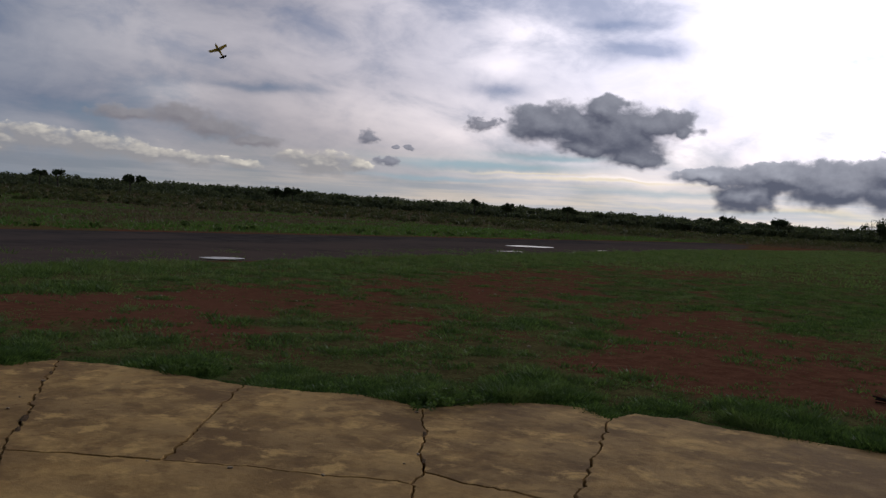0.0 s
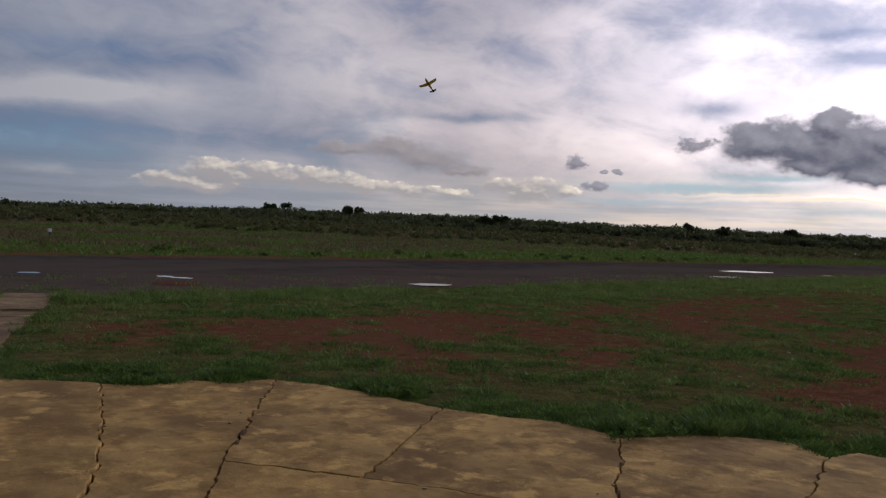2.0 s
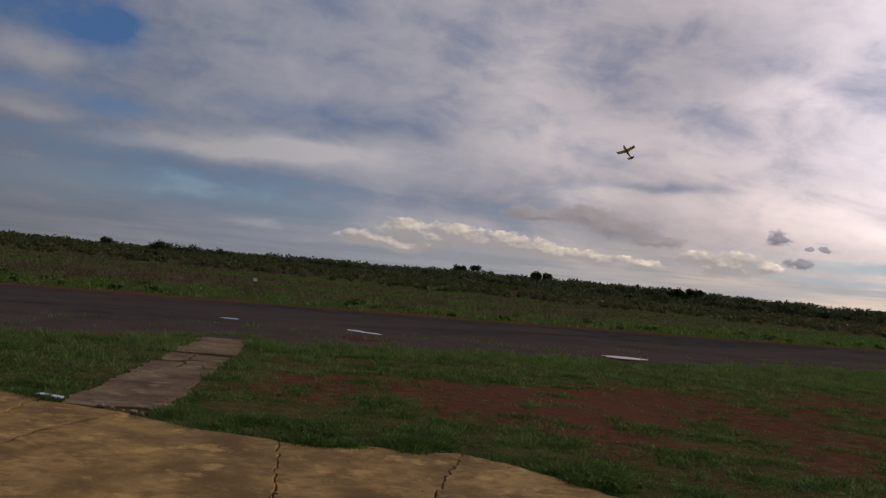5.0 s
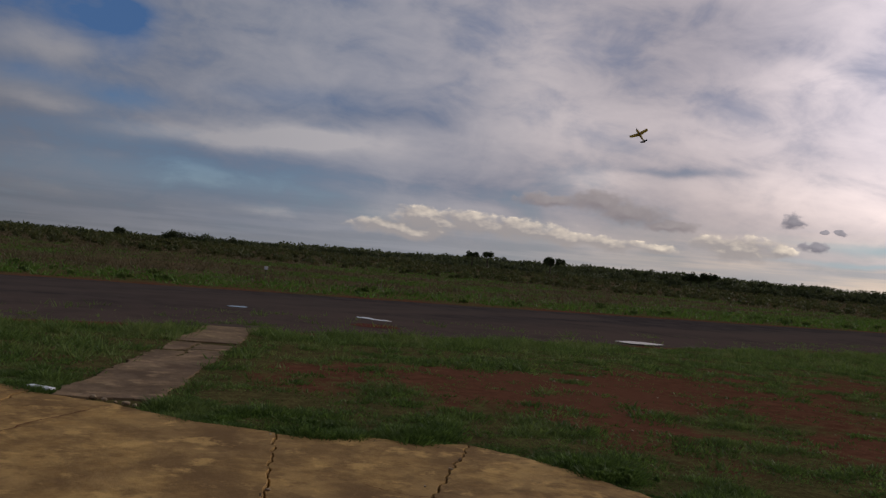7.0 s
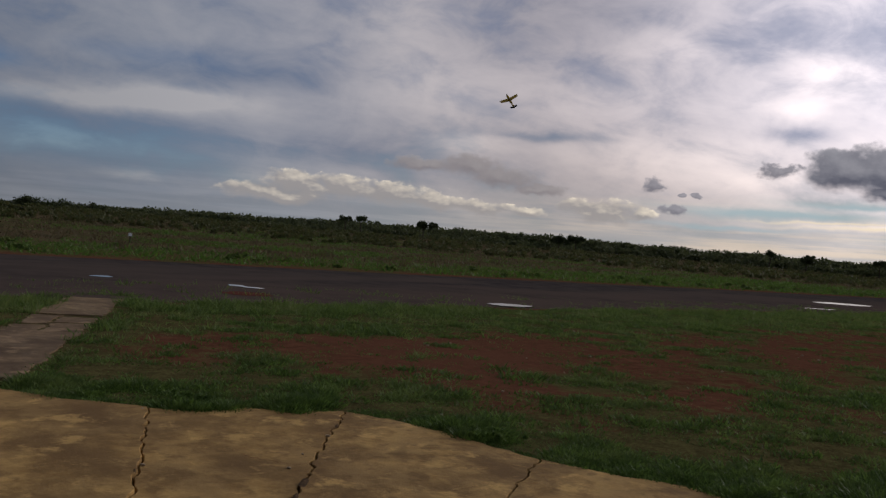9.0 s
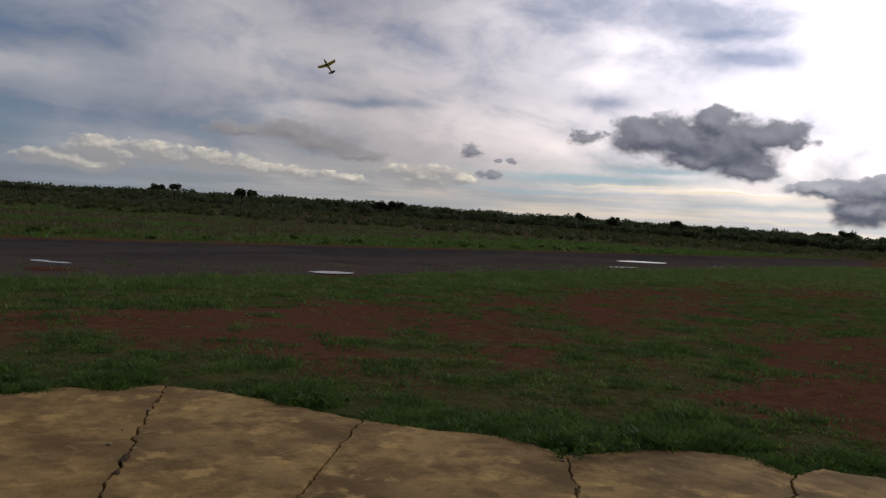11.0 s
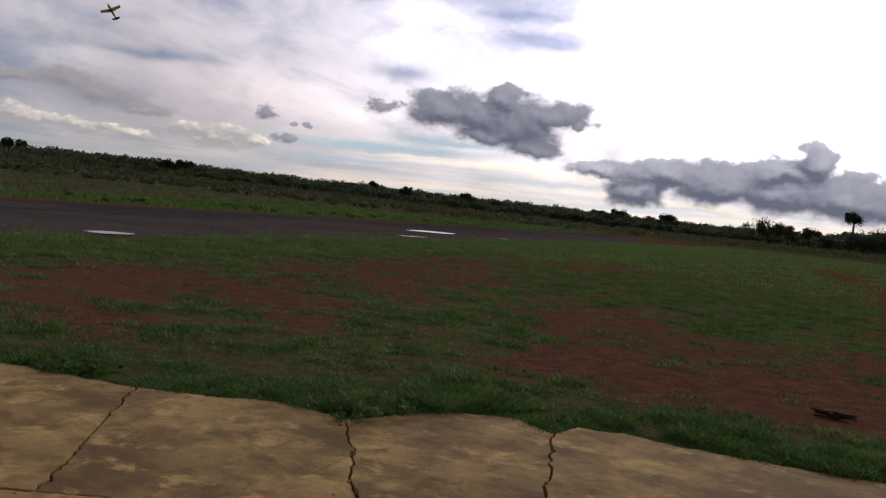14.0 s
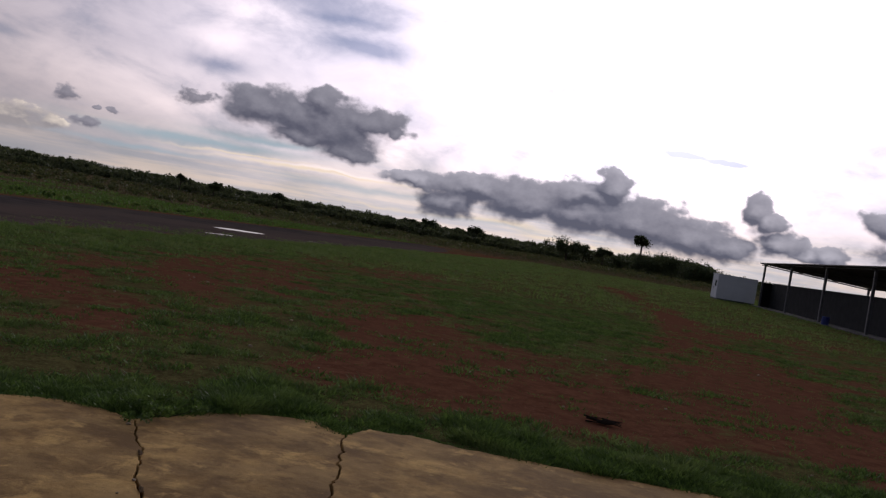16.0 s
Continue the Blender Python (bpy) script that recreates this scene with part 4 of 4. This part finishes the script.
# bearing, distance, top's angle, half spread, lumps, trunk share
TREES = ((60.6, 150, 1.42, 1.0, 2, 0.55), (59.6, 150, 1.48, 1.1, 2, 0.55), (55.5, 152, 1.50, 1.7, 4, 0.5), (79.4, 140, 1.12, 2.4, 4, 0.4), (78.2, 140, 1.05, 2.4, 4, 0.4), (76.3, 145, 0.95, 2.0, 3, 0.4),
         (82.9, 140, 0.95, 1.2, 3, 0.6), (86.0, 150, 0.8, 2.2, 3, 0.4), (46.6, 165, 1.27, 1.5, 3, 0.55), (45.5, 165, 1.28, 1.6, 3, 0.55), (33.6, 180, 1.18, 0.9, 3, 0.5), (31.5, 185, 1.08, 1.5, 4, 0.45),
         (27.5, 200, 1.05, 1.1, 3, 0.5), (18.8, 220, 0.82, 1.5, 3, 0.4), (17.4, 215, 0.98, 1.6, 4, 0.4), (15.6, 215, 0.74, 1.7, 3, 0.35), (14.3, 210, 1.05, 2.2, 5, 0.35),
         (8.3, 170, 1.45, 2.3, 7, 0.5), (7.2, 172, 0.95, 1.3, 3, 0.45), (6.0, 175, 0.98, 1.3, 3, 0.42), (3.65, 175, 2.15, 1.25, 4, 0.7), (4.6, 170, 0.75, 2.0, 4, 0.3), (3.0, 165, 1.2, 2.5, 6, 0.3), (1.5, 165, 1.36, 2.4, 6, 0.3), (0.3, 160, 1.2, 2.2, 5, 0.3), (-0.7, 160, 0.9, 2.2, 5, 0.3))
for i, (az, dist, el, spread, lumps, bare) in enumerate(TREES):
    what = "tall bare-trunked savanna tree with a small crown" if bare > 0.55 else "dark savanna tree with a loose spreading crown" if bare > 0.36 else "broad dark tree with a dense low crown"
    dist, spread = dist * 1.4, spread * (2.3 if az < 10 else 1.5)
    tree("tree", az, dist, top_at(dist, el), spread, lumps, 100 + i, what + " among low woods", bare)


def build_woods():
    rng = np.random.default_rng(21)
    centres, radii = [], []
    for row in range(5):
        az = -14.0
        while az < 104:
            far = np.interp(az, (-14, 8, 20, 40, 60, 104), (275, 275, 290, 275, 240, 230)) + row * 10 + rng.uniform(-4, 4)
            el = np.interp(az, (-14, -6, -1, 0, 3, 5, 10, 16, 22, 28, 34, 40, 47, 54, 60, 66, 76, 82, 104), (0.0, 0.1, 0.3, 0.8, 0.95, 0.45, 0.36, 0.42, 0.62, 0.68, 0.82, 0.88, 1.0, 1.0, 1.0, 0.82, 0.62, 0.42, 0.4))
            lump = float(fbm(az * 1.0, row * 3.1, 0.9, 17, 4))
            top = (1.6 + far * math.tan(radians(el + 0.11))) * (0.80 + 0.36 * lump) * (0.72 if row == 0 else 1.0)
            b = bearing(az, 0) * far
            wide = rng.uniform(2.0, 3.8)
            foot = float(height_at(np.array(b.x), np.array(b.y)))
            centres.append((b.x, b.y, foot + (top - foot) * 0.50))
            radii.append((wide, wide, (top - foot) * 0.50))
            for _ in range(2):
                q = rng.uniform(-1, 1, 2) * wide
                s = rng.uniform(1.1, 2.3)
                centres.append((b.x + q[0], b.y + q[1], top * rng.uniform(0.62, 0.86)))
                radii.append((s, s, s * 0.7))
            az += math.degrees(wide * rng.uniform(0.5, 1.2) / far)
    v, f = leaves(rng, centres, radii, 62, 0.48)
    tagged(sheet("woods", v, f, WOODS), "dark green belt of low savanna woods", "woods", kind="stuff")
    # scrub before it
    n = 2600
    az = rng.uniform(-5, 100, n)
    far = np.interp(az, (-5, 20, 40, 60, 100), (240, 250, 235, 205, 195)) * rng.uniform(0.55, 1.08, n)
    h = rng.uniform(0.3, 1.0, n) * (0.6 + 0.9 * fbm(az, far * 0.1, 0.5, 61))
    sx, sy = -np.sin(np.radians(az)) * far, np.cos(np.radians(az)) * far
    c = np.stack([sx, sy, height_at(sx, sy) + h * 0.45], 1)
    v, f = leaves(rng, c, np.stack([h * 0.9, h * 0.9, h * 0.6], 1), 40, 0.24)
    tagged(sheet("scrub", v, f, SCRUB), "low olive-green scrub in the dry grass", "scrub", kind="stuff")


build_woods()


def build_ridge():
    az = np.linspace(-60, 150, 500)
    rows = []
    for dist, share in ((1500, 0.0), (1900, 0.75), (2400, 1.0), (3000, 0.7), (3600, 0.0)):
        e = np.interp(az, (-60, 10, 22, 40, 55, 70, 80, 150), (0.25, 0.38, 0.62, 0.86, 0.95, 0.74, 0.42, 0.35)) + 0.10 * (fbm(az, 0 * az + dist, 0.35, 4) - 0.5) + 0.05 * (fbm(az, 0 * az + dist, 5.0, 9) - 0.5)
        a = np.radians(az)
        rows.append(np.stack([-np.sin(a) * dist, np.cos(a) * dist, share * (1.6 + 2400 * np.tan(np.radians(e))) - 0.5], 1))
    v = np.concatenate(rows)
    n = len(az)
    i = (np.arange(4)[:, None] * n + np.arange(n - 1)).ravel()
    m = plain("far_wooded_land", (0.028, 0.034, 0.026), (0.05, 0.055, 0.042), 0.01, 0.95, 0.1)
    tagged(sheet("distant_hills", v, np.stack([i, i + n, i + n + 1, i + 1], 1), m), "low wooded hills far off on the horizon", "hills", kind="structure")


build_ridge()


def shrub(name, x, y, h, seed, label, category="shrub", group="", mat=TURF, leaf=0.03, spread=0.7, stems=6):
    rng, nr = random.Random(seed), np.random.default_rng(seed)
    ob = empty(name, Matrix.Translation((x, y, float(height_at(np.array(x), np.array(y))))), label, category, group)
    tips = [Vector((rng.gauss(0, 0.55) * h * spread, rng.gauss(0, 0.55) * h * spread, h * rng.uniform(0.35, 0.8))) for _ in range(stems)]
    bm = bmesh.new()
    for t in tips:
        tube(bm, (t.x * 0.1, t.y * 0.1, -0.02), t, 0.02 * h, 0.008 * h, 5)
    part("stem", bm, BARK, ob)
    v, f = leaves(nr, [tuple(t) for t in tips], [(h * 0.38, h * 0.38, h * 0.3)] * stems, 55, leaf)
    sheet("foliage", v, f, mat, ob)
    return ob


for i, (x, y, h) in enumerate(((-3.68, 5.68, 0.14), (-8.0, 3.05, 0.09), (-6.0, 5.05, 0.08))):
    shrub("weed", x, y, h, 300 + i, "dark green leafy weed at the edge of the concrete", "weed", "weeds along the apron", TURF, 0.016, 2.2, 16)
rim = random.Random(9)
for i in range(80):
    y = rim.uniform(-4, 105)
    shrub("tussock", -38.2 - abs(rim.gauss(0, 5.5)), y, rim.uniform(0.13, 0.30), 400 + i, "dark tussock in the grass beyond the runway", "tussock", "tussocks beyond the runway", VERGE, 0.06, 0.9, 7)


# ---- box trailer, shed ----
def build_cabin():
    a, b = Vector((1.9, 83.0, 0)), Vector((5.35, 83.9, 0))
    turn = math.degrees(math.atan2(b.y - a.y, b.x - a.x))
    ob = empty("box_cabin", pose(a.x, a.y, 0, 0, 0, turn), "plain white box cabin standing in the grass", "cabin")
    n, h, dep = (b - a).length, 2.3, 1.8
    part("body", box(bmesh.new(), 0, n, 0, dep, 0.14, h, 0.05), WHITE, ob)
    part("roof", box(bmesh.new(), -0.04, n + 0.04, -0.04, dep + 0.04, h, h + 0.06, 0.02), WHITE, ob)
    part("base", box(bmesh.new(), 0.06, n - 0.06, 0.06, dep - 0.06, -0.05, 0.14), STEEL, ob)
    w = part("window", box(bmesh.new(), -0.025, 0.0, 0.3, 0.75, 1.2, 1.75, 0.008), DARK_GLASS, ob, "small dark window")
    part("frame", box(bmesh.new(), -0.02, 0.0, 0.24, 0.3, 1.14, 1.81), WHITE, w)
    d = part("door", box(bmesh.new(), -0.025, 0.0, 0.95, 1.6, 0.18, 2.1, 0.01), WHITE, ob)
    part("handle", box(bmesh.new(), -0.06, -0.025, 1.02, 1.05, 1.0, 1.15, 0.005), STEEL, d)
    part("skirting", box(bmesh.new(), 0.02, n - 0.02, -0.012, 0.0, 0.15, 0.21), WHITE, ob)


build_cabin()


def build_shed():
    a, b = Vector((5.4, 80.5, 0)), Vector((11.8, 33.0, 0))
    turn = math.degrees(math.atan2(b.y - a.y, b.x - a.x))
    n, dep = (b - a).length, 8.6
    ob = empty("open_shed", pose(a.x, a.y, 0, 0, 0, turn), "long open shed with a low dark metal roof on posts", "shed")
    back, front = 3.1, 3.8

    def roof_z(x, y):
        return front + (back - front) * (y + 0.35) / (dep + 0.7)
    # local x runs towards the viewer, local y is away to the open side
    bm = bmesh.new()
    ribs = 120
    cols = []
    for i in range(ribs * 4 + 1):
        x = -0.15 + (n + 0.6) * i / (ribs * 4)
        z = 0.018 * (1, 0, -1, 0)[i % 4]
        cols.append([bm.verts.new((x, y, roof_z(x, y) + z + 0.05 * t)) for t in (1, 0) for y in (-0.35, dep + 0.35)])
    for p, q in zip(cols[:-1], cols[1:]):
        bm.faces.new((p[0], p[1], q[1], q[0]))
        bm.faces.new((p[2], q[2], q[3], p[3]))
        bm.faces.new((p[0], q[0], q[2], p[2]))
    part("roof", bm, SHEET, ob, "dark corrugated metal roof")
    posts = 6
    for i in range(posts):
        x = 0.6 + (n - 1.2) * i / (posts - 1)
        for y in (0.0, dep):
            part("post", box(bmesh.new(), x - 0.08, x + 0.08, y - 0.08, y + 0.08, -0.2, roof_z(x, y) - 0.12, 0.008), STEEL, ob)
        bm = bmesh.new()
        tube(bm, (x, -0.3, roof_z(x, -0.3) - 0.12), (x, dep + 0.3, roof_z(x, dep + 0.3) - 0.12), 0.05, 0.05, 6)
        part("rafter", bm, STEEL, ob)
    for y in (0.0, dep / 3, 2 * dep / 3, dep):
        bm = bmesh.new()
        tube(bm, (0, y, roof_z(0, y) - 0.06), (n, y, roof_z(n, y) - 0.06), 0.035, 0.035, 6)
        part("purlin", bm, STEEL, ob)
    part("screen", box(bmesh.new(), 0.103, n - 0.2, 0.9, 1.0, 0.02, 2.25), DARK_WALL, ob, "dark half-height screen wall behind the posts")
    part("end_screen", box(bmesh.new(), 0.0, 0.1, 0.1, dep, 0.02, 2.2), DARK_WALL, ob)
    part("floor", box(bmesh.new(), -0.3, n + 0.3, -0.4, dep + 0.4, -0.1, 0.10, 0.02), concrete_material("shed_concrete", (0.24, 0.22, 0.21), (0.18, 0.16, 0.15), (0.1, 0.09, 0.08)), ob, "grey concrete floor slab")


build_shed()
drum = bmesh.new()
for z0, z1, r0, r1 in ((0, 0.03, 0.29, 0.30), (0.03, 0.28, 0.28, 0.28), (0.28, 0.31, 0.30, 0.30), (0.31, 0.58, 0.28, 0.28), (0.58, 0.62, 0.30, 0.29)):
    tube(drum, (0, 0, z0), (0, 0, z1), r0, r1, 20)
drum_ob = part("drum", drum, BLUE)
drum_ob.matrix_world = pose(7.9, 58.0, 0.10) @ Matrix.Diagonal((0.8, 0.8, 0.8, 1))
tagged(drum_ob, "small blue drum at the shed's concrete edge", "drum")


# ---- model aeroplane in flight ----
def build_plane():
    eye = Vector((0.3, -0.2, 1.62))
    f = bearing(50.5, 9.5)
    side = f.cross(Vector((0, 0, 1))).normalized()
    up = side.cross(f)
    span = (side * 0.85 + up * 0.42 + f * 0.3).normalized()
    nose = (side * -0.62 + up * 0.66 + f * 0.4)
    nose = (nose - span * nose.dot(span)).normalized()
    top = nose.cross(-span).normalized()
    m = Matrix((nose, span, top)).transposed().to_4x4()
    m.translation = eye + f * 74
    ob = empty("model_aeroplane", m, "yellow low-wing model aeroplane banking in flight", "model aeroplane")
    # local x to the nose, y along the wing
    bm = bmesh.new()
    prof = ((0.62, 0.06), (0.55, 0.085), (0.3, 0.10), (0.0, 0.10), (-0.35, 0.065), (-0.75, 0.03))
    rings = [[bm.verts.new((x, r * math.cos(a), r * 1.15 * math.sin(a))) for a in np.linspace(0, 2 * math.pi, 12, endpoint=False)] for x, r in prof]
    for p, q in zip(rings[:-1], rings[1:]):
        for i in range(12):
            bm.faces.new((p[i], q[i], q[(i + 1) % 12], p[(i + 1) % 12]))
    bm.faces.new(rings[0])
    bm.faces.new(rings[-1][::-1])
    part("fuselage", bm, YELLOW, ob)

    def foil(name, x0, chord, tip, half, z, thick, mat, rise=0.0):
        bm = bmesh.new()
        rows = []
        for s in (-1.0, -0.94, -0.5, 0.0, 0.5, 0.94, 1.0):
            c = (chord + (tip - chord) * abs(s)) * (0.72 if abs(s) == 1 else 1.0)
            x = x0 + (chord - c) * 0.5
            rows.append([bm.verts.new((x - c * u, s * half, z + rise * abs(s) + thick * w)) for u, w in ((0, 0), (0.08, 0.6), (0.3, 1), (0.7, 0.5), (1, 0), (0.7, -0.3), (0.3, -0.5), (0.08, -0.4))])
        for p, q in zip(rows[:-1], rows[1:]):
            for i in range(8):
                bm.faces.new((p[i], q[i], q[(i + 1) % 8], p[(i + 1) % 8]))
        bm.faces.new(rows[0])
        bm.faces.new(rows[-1][::-1])
        bmesh.ops.recalc_face_normals(bm, faces=bm.faces)
        part(name, bm, mat, ob)
    foil("wing", 0.33, 0.32, 0.23, 0.80, -0.06, 0.035, YELLOW, 0.05)
    foil("tailplane", -0.56, 0.19, 0.14, 0.30, 0.02, 0.012, BLACK)
    part("fin", box(bmesh.new(), -0.76, -0.58, -0.01, 0.01, 0.02, 0.25, 0.006), BLACK, ob, "dark tail fin")
    bm = bmesh.new()
    bmesh.ops.create_uvsphere(bm, u_segments=12, v_segments=8, radius=1.0, matrix=Matrix.Translation((0.08, 0, 0.1)) @ Matrix.Diagonal((0.17, 0.06, 0.07, 1)))
    part("canopy", bm, DARK_GLASS, ob, "dark canopy")
    bm = bmesh.new()
    tube(bm, (0.60, 0, 0), (0.72, 0, 0), 0.06, 0.012, 12)
    part("spinner", bm, BLACK, ob)
    part("propeller", box(bmesh.new(), 0.655, 0.67, -0.02, 0.02, -0.19, 0.19, 0.005), BLACK, ob)
    for s in (-1, 1):
        bm = bmesh.new()
        tube(bm, (0.2, s * 0.2, -0.06), (0.24, s * 0.24, -0.2), 0.008, 0.008, 6)
        leg = part("undercarriage_leg", bm, BLACK, ob)
        bm = bmesh.new()
        tube(bm, (0.24, s * 0.225, -0.22), (0.24, s * 0.265, -0.22), 0.05, 0.05, 14)
        part("wheel", bm, BLACK, leg)


build_plane()


# ---- small things ----
def stone(x, y, r, seed, z=0.0, label="small pale stone"):
    rng = random.Random(seed)
    bm = bmesh.new()
    bmesh.ops.create_icosphere(bm, subdivisions=2, radius=1.0)
    for v in bm.verts:
        v.co *= 1 + 0.35 * (noise.noise(v.co * 1.4 + Vector((seed, 0, 0))))
        v.co = Vector((v.co.x * r * rng.uniform(0.95, 1.05), v.co.y * r * 0.7, v.co.z * r * 0.5))
    ob = part("stone", bm, STONE)
    ob.matrix_world = pose(x, y, z + r * 0.3, 0, 0, rng.uniform(0, 180))
    tagged(ob, label, "stone", "scattered stones")


for i, u in enumerate((0.28, 0.42, 0.55, 0.68, 0.80, 0.90)):
    p = np.array((-10.0, 1.16)) * (1 - u) + np.array((-9.05, 1.84)) * u
    stone(p[0] + 0.02 * math.sin(i * 7), p[1], 0.022 + 0.01 * ((i * 5) % 3), 500 + i, 0.012, "pale stone in the joint between path and apron")
spot = random.Random(31)
for i in range(60):
    x, y = spot.uniform(-13, 2), spot.uniform(6.5, 18)
    if along(APRON_EDGE, np.array(x), np.array(y)) > 1.2:
        stone(x, y, spot.uniform(0.012, 0.036), 520 + i, float(height_at(np.array(x), np.array(y))), "small pale stone on red earth")

chip = random.Random(41)
for a, b in (((-7.5, 4.5), (-4.86, 2.5)), ((-3.75, 5.5), (-2.54, 3.75)), ((-8.2, 2.87), (-5.6, 1.92)), ((-4.86, 2.5), (-2.54, 3.75))):
    for i in range(3):
        u = chip.uniform(0.05, 0.95)
        stone(a[0] + (b[0] - a[0]) * u + chip.gauss(0, 0.05), a[1] + (b[1] - a[1]) * u + chip.gauss(0, 0.05), chip.uniform(0.008, 0.022), 600 + i, 0.012, "small chip of broken concrete beside a joint")
bm = bmesh.new()
box(bm, -0.15, 0.15, -0.05, 0.05, 0.0, 0.02, 0.005)
plank = part("plank", bm, WHITE)
plank.matrix_world = pose(-10.1, 1.0, 0.02, 0, 0, 40)
tagged(plank, "short flat white board at the apron's edge", "board")

marker = empty("field_marker", pose(-60.6, 17.7, 0.0), "small white marker on a stake in the field", "marker")
part("stake", box(bmesh.new(), -0.03, 0.03, -0.03, 0.03, -0.3, 0.55), BARK, marker)
part("plate", box(bmesh.new(), -0.10, 0.10, -0.11, 0.11, 0.5, 0.72, 0.02), WHITE, marker, "white plate")

# near-black twigs added to stand in for a dark long spot on the earth
SPOT_BROWN = plain("dark_spot_brown", (0.03, 0.023, 0.018), (0.055, 0.042, 0.033), 12.0, 1.0, 0.0)
twigs = empty("dark_spot_twigs", pose(-0.68, 9.2, 0.03), "dark long spot on bare earth, built as a heap of twigs", "twigs")
heap_rng = random.Random(77)
for i in range(26):
    a, q = heap_rng.uniform(-0.5, 0.5), Vector((heap_rng.uniform(-0.11, 0.11), heap_rng.uniform(-0.06, 0.06), heap_rng.uniform(0.0, 0.04)))
    d = Vector((math.cos(a), math.sin(a), heap_rng.uniform(-0.15, 0.15))) * heap_rng.uniform(0.05, 0.11)
    bm = bmesh.new()
    tube(bm, q - d, q + d, 0.009, 0.004, 5)
    part("twig", bm, SPOT_BROWN, twigs)
